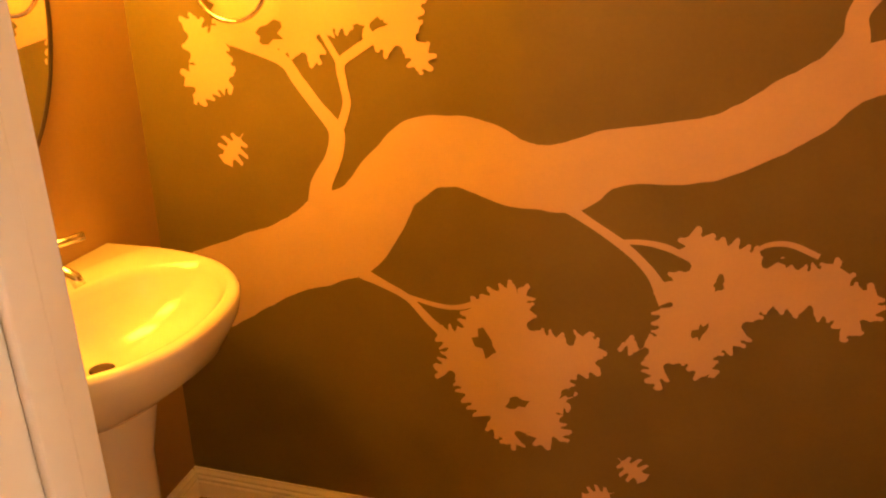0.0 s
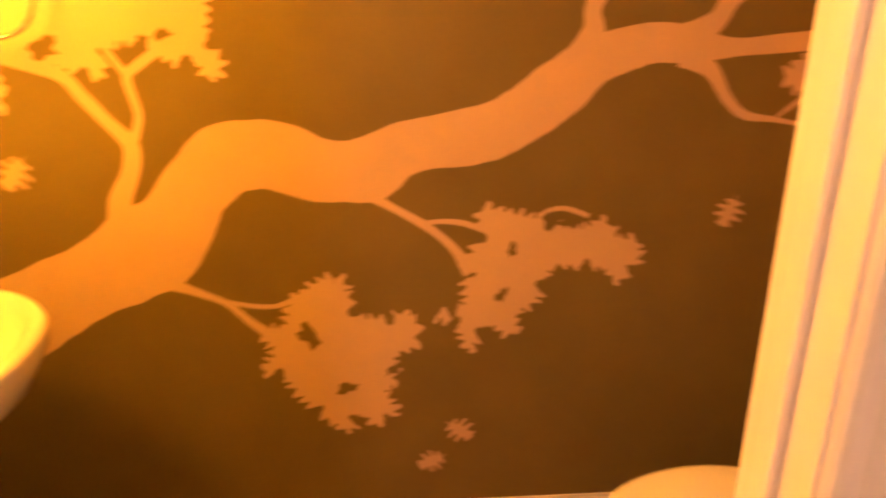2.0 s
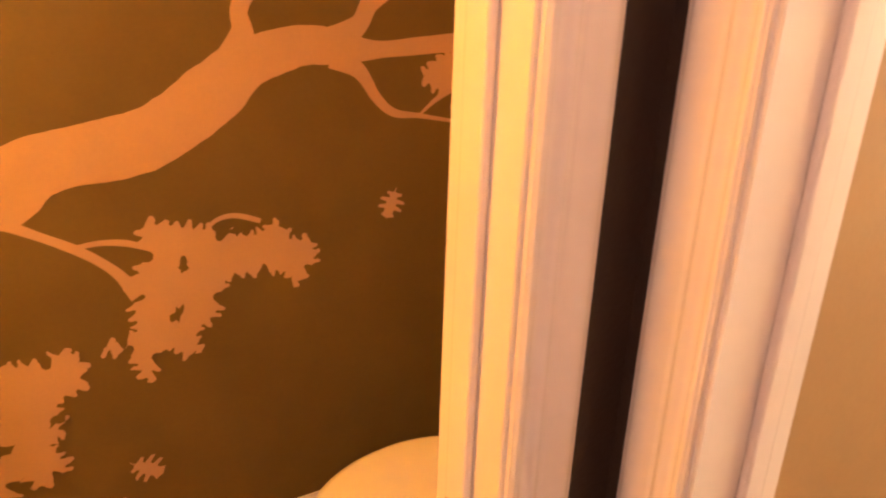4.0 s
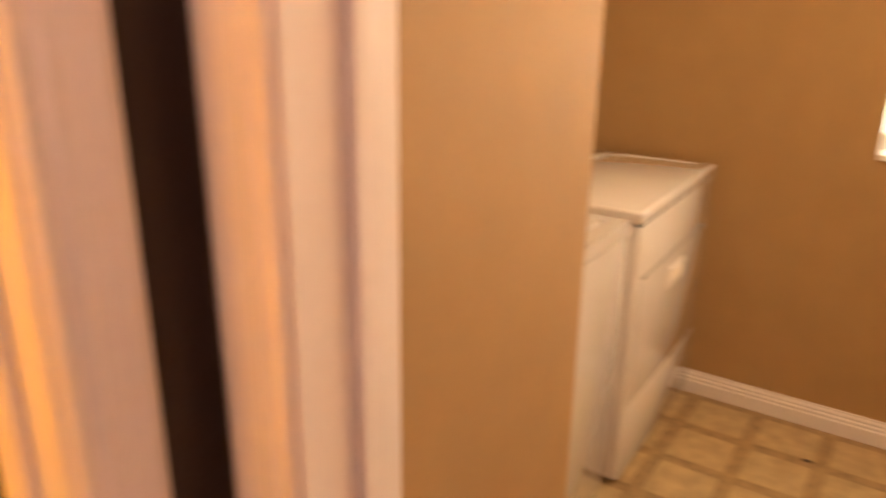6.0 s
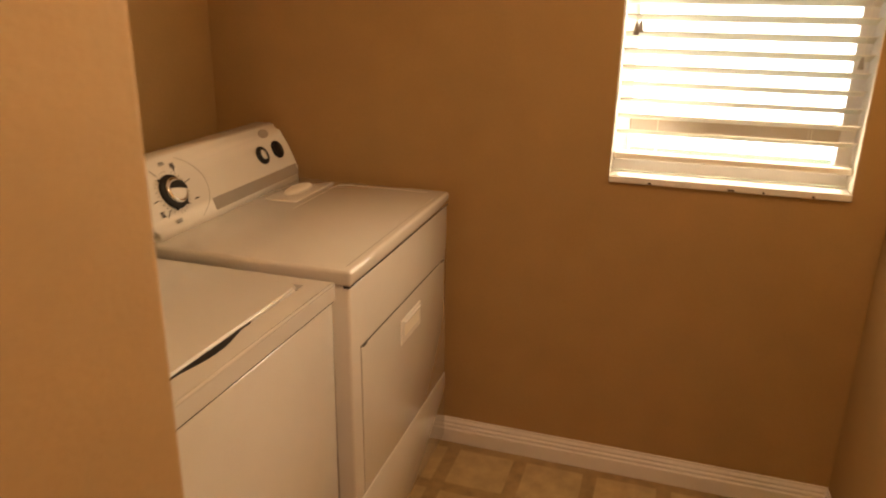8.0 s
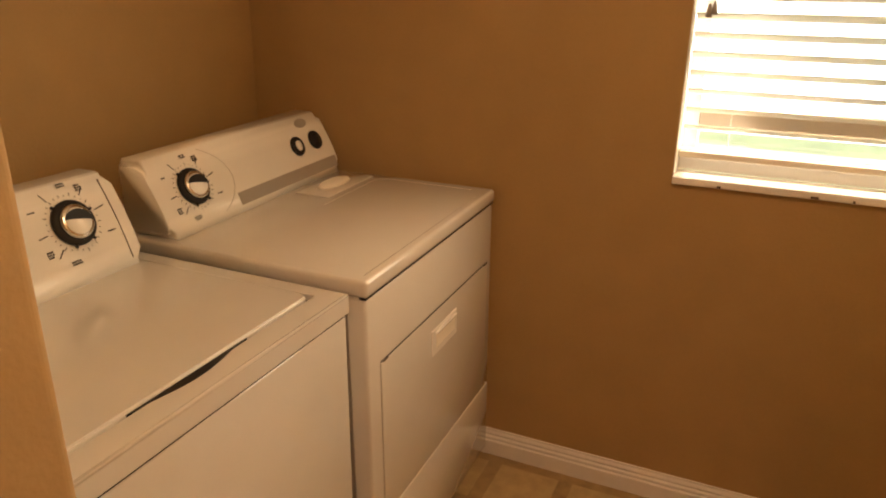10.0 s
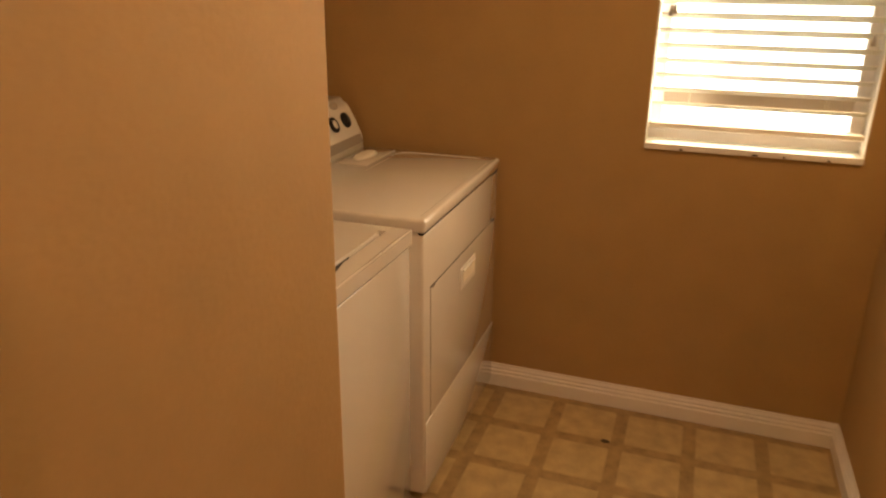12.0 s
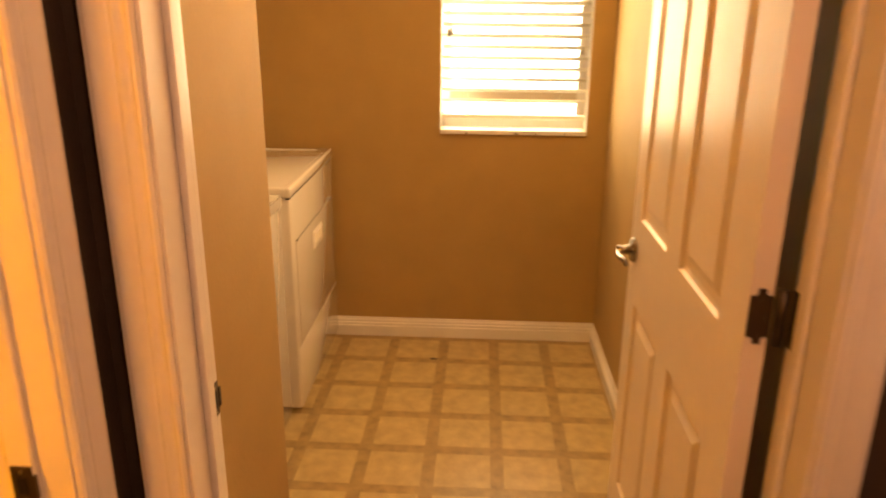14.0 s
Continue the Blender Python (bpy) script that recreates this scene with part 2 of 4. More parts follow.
# ---- trim: linings, stops, casings, baseboards ----
def eased(knots, steps):
    """A softly waved run through (along, proud) knots, level at each knot."""
    out = []
    for (u0, d0), (u1, d1) in zip(knots, knots[1:]):
        out += [(u0 + (u1 - u0) * k / steps, d0 + (d1 - d0) * (1 - math.cos(math.pi * k / steps)) / 2) for k in range(steps)]
    return out + [knots[-1]]


CASING = [(0, 0)] + eased([(0, 0.0065), (0.004, 0.0105), (0.008, 0.0105), (0.0105, 0.0070), (0.0135, 0.0070), (0.024, 0.0125), (0.029, 0.0115), (0.034, 0.0130), (0.055, 0.0178), (0.0635, 0.0150)], 5) + [(0.065, 0.012), (0.065, 0)]
BASE = [(0, 0), (0.014, 0), (0.014, 0.050), (0.009, 0.054), (0.0115, 0.059), (0.0115, 0.065), (0.006, 0.069), (0.0085, 0.077), (0.004, 0.086), (0.004, 0.093), (0, 0.093)]


def doorway(name, label, along, lo, hi, outer, inner, sign, stops):
    """Lining, stops and hall-side casing of an opening. along: the axis of the wall; sign: the way from the hall into the room."""
    frame_ob = thing(name, (0, 0, 0), label, "door frame", "", "structure")

    def put(part_name, u0, u1, v0, v1, z0, z1, r=0.0015, seg=1):
        v0, v1 = min(v0, v1), max(v0, v1)
        if along == "x":
            part(part_name, box(u0, u1, v0, v1, z0, z1, r, seg), WHITE, frame_ob)
        else:
            part(part_name, box(v0, v1, u0, u1, z0, z1, r, seg), WHITE, frame_ob)
    put("jamb", lo - T, lo, outer, inner, 0, HEAD)
    put("jamb", hi, hi + T, outer, inner, 0, HEAD)
    put("jamb_head", lo - T, hi + T, outer, inner, HEAD, HEAD + T)
    for offset, width, thick in stops:
        s0 = outer + sign * offset
        s1 = s0 + sign * width
        put("door_stop", lo, lo + thick, s0, s1, 0, HEAD - thick, 0.004, 3)
        put("door_stop", hi - thick, hi, s0, s1, 0, HEAD - thick, 0.004, 3)
        put("door_stop_head", lo, hi, s0, s1, HEAD - thick, HEAD, 0.003)
    for face, way in ((outer, -sign), (inner, sign)):
        for edge, side in ((lo - 0.005, -1), (hi + 0.005, 1)):
            if face == inner and along == "y":
                continue                # the laundry side has none
            pts = [(edge + side * u, face + way * d) for u, d in CASING]
            if along == "y":
                pts = [(q, p) for p, q in pts]
            soft_edged(part("casing", prism(pts, 0, HEAD + 0.005, "z"), WHITE, frame_ob))
        if face == inner and along == "y":
            continue
        pts = [(face + way * d, HEAD + 0.005 + u) for u, d in CASING]
        soft_edged(part("casing_head", prism(pts, lo - 0.07, hi + 0.07, along), WHITE, frame_ob))
    return frame_ob


laundry_frame = doorway("door_frame_laundry", "white gloss painted laundry door frame with fluted casing", "y", JAMB_S, JAMB_N, DOOR_OUT, DOOR_IN, 1, [(0.060, 0.028, 0.011)])
bath_frame = doorway("door_frame_bath", "white gloss painted bathroom door frame with fluted casing", "x", BJ_W, BJ_E, HALL_N, BATH_S, 1, [(0.042, 0.036, 0.010)])


def plate(parent, label, place, turn, hole=STEEL):
    """A latch plate let into a jamb, with its hole and two screws; it faces +x before it is turned."""
    m = pose(*place, 0, 0, turn)
    bm = box(-0.001, 0.002, -0.014, 0.014, -0.029, 0.029, 0.0008, 1)
    add_box(bm, -0.001, 0.004, 0.012, 0.019, -0.016, 0.016)
    p = part("strike_plate", bm, BRONZE, parent, label)
    p.matrix_basis = m
    q = part("latch_hole", box(-0.0006, 0.0026, -0.008, 0.007, -0.013, 0.013, 0.001, 1), DARK, p)
    for z in (-0.021, 0.021):
        s = part("screw", lathe([(0.0001, 0.0), (0.0032, 0.0), (0.0028, 0.001), (0.0001, 0.0012)], 12), hole, p)
        s.matrix_basis = pose(0.0018, 0, z, 0, 90, 0)


plate(laundry_frame, "dark bronze strike plate", (-2.192, JAMB_N, 0.888), -90)
plate(bath_frame, "dark bronze strike plate", (BJ_E - 0.010, -0.099, 0.903), 180)
plate(bath_frame, "dark bronze plate", (BJ_W + 0.010, -0.099, 0.925), 0)


def baseboard(axis, a, b, at, way):
    """A baseboard that runs along an axis from a to b on a wall at `at`; way: the side on which it stands."""
    pts = [(at + way * d, z) for d, z in BASE]
    return setting("baseboard", prism(pts, a, b, axis), WHITE, "white painted moulded wooden baseboard", "baseboard")


baseboard("y", SOUTH, ALCOVE, EAST, -1)
baseboard("x", DOOR_IN + 0.02, EAST - 0.013, SOUTH, 1)
baseboard("x", DOOR_IN + 0.002, STUB_X - R, STUB_Y, -1)
baseboard("x", BATH_W, BATH_E, MURAL, -1)
baseboard("y", BATH_S, MURAL - 0.013, BATH_W, 1)
baseboard("y", BATH_S, MURAL - 0.013, BATH_E, -1)
baseboard("x", HALL_W, BJ_W - 0.071, HALL_N, -1)
baseboard("y", HALL_S, JAMB_S - 0.071, DOOR_OUT, -1)
baseboard("x", HALL_W, DOOR_OUT - 0.013, HALL_S, 1)


# ---- the laundry door, standing open ----
def six_panel_leaf(width, height, thick):
    """A moulded leaf from x = 0 to width; its panelled face looks towards +y."""
    bm = bmesh.new()
    xs = [0, 0.123, 0.380, 0.486, 0.743, width]
    zs = [0, 0.215, 0.760, 0.986, 1.600, 1.705, 1.915, height]
    grid = [[bm.verts.new((x, 0, z)) for x in xs] for z in zs]
    panels = []
    for i in range(len(zs) - 1):
        for j in range(len(xs) - 1):
            f = bm.faces.new((grid[i][j], grid[i][j + 1], grid[i + 1][j + 1], grid[i + 1][j]))
            if i in (1, 3, 5) and j in (1, 3):
                panels.append(f)
    border = [grid[0][j] for j in range(len(xs))] + [grid[i][-1] for i in range(1, len(zs))]
    border += [grid[-1][j] for j in range(len(xs) - 2, -1, -1)] + [grid[i][0] for i in range(len(zs) - 2, 0, -1)]
    back = [bm.verts.new((v.co.x, -thick, v.co.z)) for v in border]
    for k in range(len(border)):
        m = (k + 1) % len(border)
        bm.faces.new((border[k], border[m], back[m], back[k]))
    bm.faces.new(back)
    bmesh.ops.recalc_face_normals(bm, faces=bm.faces)
    for f in panels:
        for width_in, depth in ((0.005, -0.008), (0.009, -0.002), (0.014, 0.0), (0.020, 0.008)):
            bmesh.ops.inset_region(bm, faces=[f], thickness=width_in, depth=depth, use_even_offset=True)
    return bm


LEAF_W = 0.836
door = thing("door_1", (DOOR_IN + 0.002, -1.074, 0.008), "white gloss six-panel laundry door standing wide open", "door", "", "structure")
part("door_leaf", six_panel_leaf(LEAF_W, 2.03, 0.034), DOOR_PAINT, door)


def lever_handle(parent, place):
    rose = lathe([(0.001, 0), (0.033, 0), (0.033, 0.004), (0.029, 0.010), (0.014, 0.012), (0.011, 0.030), (0.012, 0.046), (0.001, 0.048)], 28)
    base = part("door_handle", rose, NICKEL, parent, "satin nickel lever handle", True)
    base.matrix_basis = pose(*place, -90, 0, 0)
    pts = [(0, 0, 0.040), (-0.012, 0.004, 0.043), (-0.03, 0.007, 0.045), (-0.06, 0.004, 0.046), (-0.09, -0.004, 0.045), (-0.112, 0.001, 0.043)]
    part("lever", tube(pts, 0.0075, 12), NICKEL, base, "", True)


lever_handle(door, (LEAF_W - 0.048, 0.0, 0.895))


def hinge(parent, z):
    """A butt hinge: one leaf on the door's edge, one on the jamb, with the knuckle between."""
    bm = box(-0.0022, 0.0006, -0.0345, -0.001, z - 0.0445, z + 0.0445)
    bmesh.ops.bevel(bm, geom=[e for e in bm.edges if abs(e.verts[0].co.x - e.verts[1].co.x) > 0.001], offset=0.011, segments=5, affect="EDGES")
    h = part("hinge", bm, BRONZE, parent, "dark bronze butt hinge")
    part("jamb_leaf", box(-0.044, -0.006, -0.0635, -0.0600, z - 0.0445, z + 0.0445, 0.001, 1), BRONZE, h)
    part("hinge_knuckle", tube([(-0.005, -0.0470, z - 0.0445), (-0.005, -0.0470, z + 0.0445)], 0.0085, 14), BRONZE, h, "", True)
    for dz in (-0.028, 0.0, 0.028):
        s = part("screw", lathe([(0.0001, 0.0), (0.0042, 0.0), (0.0034, 0.0008), (0.0001, 0.001)], 12), BRONZE, h)
        s.matrix_basis = pose(-0.002, -0.016 if dz else -0.024, z + dz, 0, -90, 0)


for z in (0.25, 1.045, 1.82):
    hinge(door, z)


# ---- window, sill and blind ----
window = thing("window_1", (0, 0, 0), "white framed laundry window with daylight behind", "window", "", "structure")
bm = bmesh.new()
for y0, y1, z0, z1 in ((WIN_S, WIN_S + 0.04, WIN_Z0, WIN_Z1), (WIN_N - 0.04, WIN_N, WIN_Z0, WIN_Z1), (WIN_S + 0.04, WIN_N - 0.04, WIN_Z0, WIN_Z0 + 0.04), (WIN_S + 0.04, WIN_N - 0.04, WIN_Z1 - 0.04, WIN_Z1)):
    add_box(bm, 0.085, 0.135, y0, y1, z0, z1)
part("window_frame", bm, WHITE, window)
part("sash_rail", box(0.09, 0.125, WIN_S + 0.04, WIN_N - 0.04, 1.122, 1.170, 0.003, 1), RAIL, window, "grey sash rail")
glass = bpy.data.materials.new("clear_glass")
glass.use_nodes = True
gn, gl = glass.node_tree.nodes, glass.node_tree.links
clear, shine, both, rim = gn.new("ShaderNodeBsdfTransparent"), gn.new("ShaderNodeBsdfGlossy"), gn.new("ShaderNodeMixShader"), gn.new("ShaderNodeFresnel")
shine.inputs["Roughness"].default_value = 0.02
gl.new(rim.outputs[0], both.inputs[0])
gl.new(clear.outputs[0], both.inputs[1])
gl.new(shine.outputs[0], both.inputs[2])
gl.new(both.outputs[0], gn["Material Output"].inputs[0])
pane = part("pane", box(0.108, 0.112, WIN_S + 0.04, WIN_N - 0.04, WIN_Z0 + 0.04, WIN_Z1 - 0.04), glass, window, "clear glass pane")
pane.visible_shadow = False
for y0, y1, z0, z1 in ((WIN_S, WIN_S + 0.003, WIN_Z0, WIN_Z1), (WIN_N - 0.003, WIN_N, WIN_Z0, WIN_Z1), (WIN_S, WIN_N, WIN_Z1 - 0.003, WIN_Z1)):
    part("window_return", box(-0.0015, 0.085, y0, y1, z0, z1), CEIL, window, "white painted window return")
for y, w in ((-0.600, 0.010), (-0.82, 0.018), (-1.03, 0.008), (-0.905, 0.006)):
    part("sill_chip", box(-0.0152, -0.012, y - w / 2, y + w / 2, WIN_Z0 - 0.018, WIN_Z0 - 0.012, 0.001, 1), BRONZE, window, "dark chip in the sill edge")
part("window_sill", box(-0.014, 0.085, WIN_S + 0.001, WIN_N - 0.001, WIN_Z0 - 0.02, WIN_Z0, 0.003), MARBLE, window, "white marble sill with dark chips")

blind = thing("window_blind", (0.045, (WIN_N + WIN_S) / 2, 1.05), "cream two-inch slatted blind with slats open over the sill", "blind")
BLIND_W = WIN_N - WIN_S - 0.012
slat_mesh = None
for i in range(20):
    z = 0.076 + 0.0455 * i
    if z > 0.97:
        break
    if slat_mesh is None:
        arc = [(-0.025 + 0.050 * k / 6, 0.0035 * (1 - ((k - 3) / 3) ** 2)) for k in range(7)]
        loop = arc + [(u, v - 0.0026) for u, v in arc[::-1]]
        first = part("slat", prism(loop, -BLIND_W / 2, BLIND_W / 2, "y"), VINYL, blind)
        slat_mesh = first.data
        slat = first
    else:
        slat = new("slat", slat_mesh)
        slat.parent = blind
    slat.matrix_basis = pose(0, 0, z, 0, 20 + random.uniform(-1.2, 1.2), 0)
part("bottom_rail", box(-0.026, 0.026, -BLIND_W / 2, BLIND_W / 2, -0.002, 0.016, 0.004), SLAT, blind)
part("head_rail", box(-0.03, 0.03, -BLIND_W / 2, BLIND_W / 2, 0.97, 1.018, 0.003), SLAT, blind)
for y in (-0.2, 0.2):
    for x in (-0.0262, 0.0262):
        part("ladder_cord", tube([(x, y, 0.0), (x, y, 0.97)], 0.0005, 6), SLAT, blind)
for y, z in ((0.284, 0.370), (0.272, 0.377), (-0.284, 0.30)):
    c = part("pull_cord", tube([(-0.034, y, z), (-0.032, y, 0.975)], 0.0009, 6), SLAT, blind)
    part("tassel", lathe([(0.002, 0.0), (0.008, 0.0), (0.0055, 0.02), (0.003, 0.03), (0.001, 0.032)], 14), GREY, c, "brown cord tassel", True).matrix_basis = pose(-0.034, y, z - 0.024)


# ---- laundry machines ----
def dial(parent, place, tilt, radius, knob_mat):
    """A control knob: black skirt, bright cap and a grip with a black crescent, on a panel leaning back by tilt."""
    m = pose(*place, 90 - tilt, 0, 0)
    skirt = part("knob", lathe([(0.001, 0), (radius, 0), (radius, 0.004), (radius * 0.9, 0.009), (radius * 0.74, 0.010), (0.001, 0.010)], 36), DARK, parent, "black control knob with a bright cap", True)
    skirt.matrix_basis = m
    part("knob_cap", lathe([(0.001, 0.009), (radius * 0.76, 0.009), (radius * 0.74, 0.016), (radius * 0.66, 0.019), (0.001, 0.019)], 36), knob_mat, skirt, "", True)
    part("knob_face", lathe([(0.001, 0.018), (radius * 0.60, 0.018), (radius * 0.57, 0.0215), (0.001, 0.0225)], 32), SHELL, skirt, "pale knob face", True)
    lens = [(radius * 0.62 * math.cos(a), radius * 0.50 * math.sin(a)) for a in (math.pi * k / 16 for k in range(17))]
    lens += [(radius * 0.62 * math.cos(a), radius * 0.06 * math.sin(a)) for a in (math.pi * k / 16 for k in range(15, 0, -1))]
    part("knob_crescent", prism(lens, 0.0205, 0.0245, "z"), DARK, skirt, "black crescent across the pale grip").matrix_basis = pose(0, 0, 0, 0, 0, -14)
    for a in (20, 128, 250, 305):
        m2 = Matrix.Rotation(radians(a), 4, "Z")
        part("knob_pointer", box(radius * 0.95, radius * 1.12, -0.003, 0.003, 0.0, 0.004, 0.001, 1), DARK, skirt).matrix_basis = m2
    return skirt


def small_knob(parent, place, tilt, radius, cap_mat, share):
    """A low push knob: a black ring round a slim raised cap."""
    ring = part("knob", lathe([(0.001, 0), (radius, 0), (radius * 0.97, 0.004), (radius * 0.85, 0.006), (0.001, 0.006)], 32), DARK, parent, "small black control knob", True)
    ring.matrix_basis = pose(*place, 90 - tilt, 0, 0)
    part("knob_cap", lathe([(0.001, 0.005), (radius * share, 0.005), (radius * share * 0.95, 0.009), (0.001, 0.010)], 28, 0.86, 1.1), cap_mat, ring, "", True)


def dial_marks(parent, place, tilt, radius, seed):
    """Ticks and unreadable lettering round a dial, as plain bars."""
    rng = random.Random(seed)
    bm = bmesh.new()

    def bar(m, x0, x1, y0, y1):
        bm.faces.new([bm.verts.new(m @ Vector(p)) for p in ((x0, y0, 0.0006), (x1, y0, 0.0006), (x1, y1, 0.0006), (x0, y1, 0.0006))])
    for k in range(30):
        m = Matrix.Rotation(2 * math.pi * k / 30, 4, "Z")
        bar(m, radius * 1.16, radius * rng.uniform(1.20, 1.34), -0.0008, 0.0008)
    for a in (12, 122, 188, 52, 224):
        bar(Matrix.Rotation(radians(a), 4, "Z"), radius * 1.32, radius * 1.76, -0.0012, 0.0012)
    for a, rows, wide in ((84, 2, 0.020), (60, 3, 0.016), (212, 3, 0.014), (250, 2, 0.024), (330, 1, 0.020), (150, 1, 0.014)):
        cx, cy = radius * 1.82 * math.cos(radians(a)), radius * 1.68 * math.sin(radians(a))
        for row in range(rows):
            x = cx - wide / 2
            while x < cx + wide / 2 - 0.002:
                w = rng.uniform(0.0022, 0.0045)
                bar(Matrix.Identity(4), x, x + w, cy - row * 0.0052, cy - row * 0.0052 + 0.0034)
                x += w + 0.0008
    marks = part("dial_marks", bm, DARK, parent, "small dark dial lettering")
    marks.matrix_basis = pose(*place, 90 - tilt, 0, 0)
    tagged(marks, "small dark dial lettering", kind="stuff")


def console(parent, x0, width, y_back, base, top, lean_depth, mat):
    """The sloped control panel at a machine's back, with rounded ends; from x = x0 to width."""
    y_top = y_back - 0.075
    y_low = y_top - lean_depth
    prof = [(y_back, base), (y_low - 0.002, base), (y_low, base + 0.018)]
    for k in range(1, 9):                # gently swelling face
        s = k / 9
        prof.append((y_low + (y_top - y_low) * s - 0.006 * math.sin(math.pi * s), base + 0.018 + (top - base - 0.026) * s))
    prof += [(y_top + 0.004, top - 0.003), (y_top + 0.014, top), (y_back - 0.012, top), (y_back, top - 0.02)]
    bm = prism(prof, x0, width, "x")
    bmesh.ops.bevel(bm, geom=[e for e in bm.edges if abs(e.verts[0].co.x - e.verts[1].co.x) < 1e-6], offset=0.016, segments=4, affect="EDGES")
    part("console", bm, mat, parent, "white sloped control panel", True)
    tilt = math.degrees(math.atan2(y_top - y_low, top - base - 0.026))

    def on_face(x, s, out=0.002):
        y = y_low + (y_top - y_low) * s - 0.006 * math.sin(math.pi * s)
        return (x, y - out * math.cos(radians(tilt)), base + 0.018 + (top - base - 0.026) * s + out * math.sin(radians(tilt)))
    return tilt, on_face


def make_dryer():
    w = 0.736
    ob = thing("clothes_dryer", (-0.748, -0.004, -0.013), "white enamelled electric clothes dryer beside the window wall", "dryer")
    lean = 1.05                          # it stands a little out of level
    ob.rotation_euler = (0, radians(-lean), 0)
    part("cabinet_body", box(0.004, w - 0.004, 0.006, 0.70, 0.03, 0.872, 0.008, 2), ENAMEL, ob, "", True)
    part("top_panel", box(0, w, 0, 0.705, 0.874, 0.914, 0.010, 3), ENAMEL, ob, "", True)
    part("top_border", box(0.030, w - 0.095, 0.021, 0.0235, 0.9135, 0.9146), GREY, ob)
    part("door_panel", box(0.056, w - 0.042, 0.003, 0.012, 0.285, 0.700, 0.0025, 3), ENAMEL, ob, "white drop-down dryer door", True)
    part("top_seam", box(0.003, w - 0.003, 0.0050, 0.02, 0.8705, 0.8752), DARK, ob, "dark seam under the top")
    part("door_top_seam", box(0.056, w - 0.042, 0.0040, 0.008, 0.6995, 0.7030), DARK, ob, "dark seam above the door")
    # Grey sheet puts the shade of the washer gap into colour.
    part("side_shade", box(0.0015, 0.0035, 0.050, 0.69, 0.035, 0.866), GREY, ob, "grey sheet painting the shade between dryer and washer")
    part("toe_panel", box(0.012, w - 0.012, 0.0035, 0.012, 0.035, 0.279, 0.002, 2), ENAMEL, ob, "", True)
    part("door_gap", box(0.0545, w - 0.0405, 0.0050, 0.0085, 0.283, 0.7035), GREY, ob, "dark seam round the door")
    for x in (0.075, w - 0.058):
        part("rust_mark", box(x - 0.012, x + 0.012, 0.0015, 0.005, 0.697, 0.7015, 0.001, 1), BRONZE, ob, "small rust mark at the door seam")
    h = part("door_handle", box(0.310, 0.465, -0.0005, 0.005, 0.580, 0.655, 0.003), SHELL, ob, "recessed cream finger pull")
    part("finger_recess", box(0.332, 0.450, -0.0020, 0.002, 0.600, 0.640, 0.003), SLAT, h)
    part("recess_lip", box(0.330, 0.452, -0.0070, 0.001, 0.640, 0.646, 0.002), SHELL, h)
    for x in (0.05, w - 0.09):
        for y in (0.06, 0.60):
            low = 0.0132 - (x + 0.02) * math.tan(radians(lean))
            part("foot", lathe([(0.018, low), (0.02, low + 0.006), (0.012, low + 0.012), (0.012, 0.034)], 16), DARK, ob).matrix_basis = pose(x + 0.02, y, 0)
    part("lint_seam", box(0.4525, 0.7025, 0.3825, 0.4925, 0.9125, 0.9146), GREY, ob)
    ridge = [(0.40, 0.362), (0.55, 0.362), (0.655, 0.362), (0.680, 0.356), (0.694, 0.340), (0.698, 0.315), (0.698, 0.20), (0.698, 0.06)]
    part("top_ridge", tube([(x, y, 0.9126) for x, y in ridge], 0.0020, 8), ENAMEL, ob, "", True)
    lid = part("lint_lid", box(0.455, 0.700, 0.385, 0.490, 0.9125, 0.9175, 0.002), ENAMEL, ob, "white lint filter lid", True)
    scoop = lathe([(0.001, 0.0), (0.05, 0.0), (0.045, 0.006), (0.03, 0.011), (0.001, 0.013)], 28, 1.5, 0.62)
    part("lint_grip", scoop, SLAT, lid, "", True).matrix_basis = pose(0.580, 0.445, 0.917)
    tilt, on_face = console(ob, 0.014, w - 0.006, 0.672, 0.914, 1.094, 0.078, SHELL)
    bm = bmesh.new()
    corners = [on_face(0.262, 0.0, 0.001), on_face(w - 0.016, 0.0, 0.001), on_face(w - 0.016, 0.20, 0.001), on_face(0.262, 0.20, 0.001)]
    back = [(x, y + 0.004, z) for x, y, z in corners]
    a = [bm.verts.new(c) for c in corners]
    b = [bm.verts.new(c) for c in back]
    bm.faces.new(a)
    bm.faces.new(b[::-1])
    for k in range(4):
        bm.faces.new((a[k], a[(k + 1) % 4], b[(k + 1) % 4], b[k]))
    part("console_stripe", bm, GREY, ob, "grey printed stripe")
    ring = [on_face(0.132 + 0.138 * math.cos(a), 0.5 + 0.56 * math.sin(a), 0.0008) for a in (radians(-60 + 10 * k) for k in range(13))]
    part("dial_arc", tube(ring, 0.0007, 5), GREY, ob)
    dial(ob, on_face(0.132, 0.52), tilt, 0.046, STEEL)
    dial_marks(ob, on_face(0.132, 0.52, 0.001), tilt, 0.046, 3)
    small_knob(ob, on_face(0.566, 0.56), tilt, 0.029, SHELL, 0.5)
    small_knob(ob, on_face(0.656, 0.57), tilt, 0.029, DARK, 0.72)
    part("badge", lathe([(0.001, 0), (0.022, 0), (0.020, 0.002), (0.001, 0.0025)], 24, 1.3, 0.66), GREY, ob, "oval metal badge").matrix_basis = pose(*on_face(0.632, 0.91, 0.0), 90 - tilt, 0, 0)
    return ob


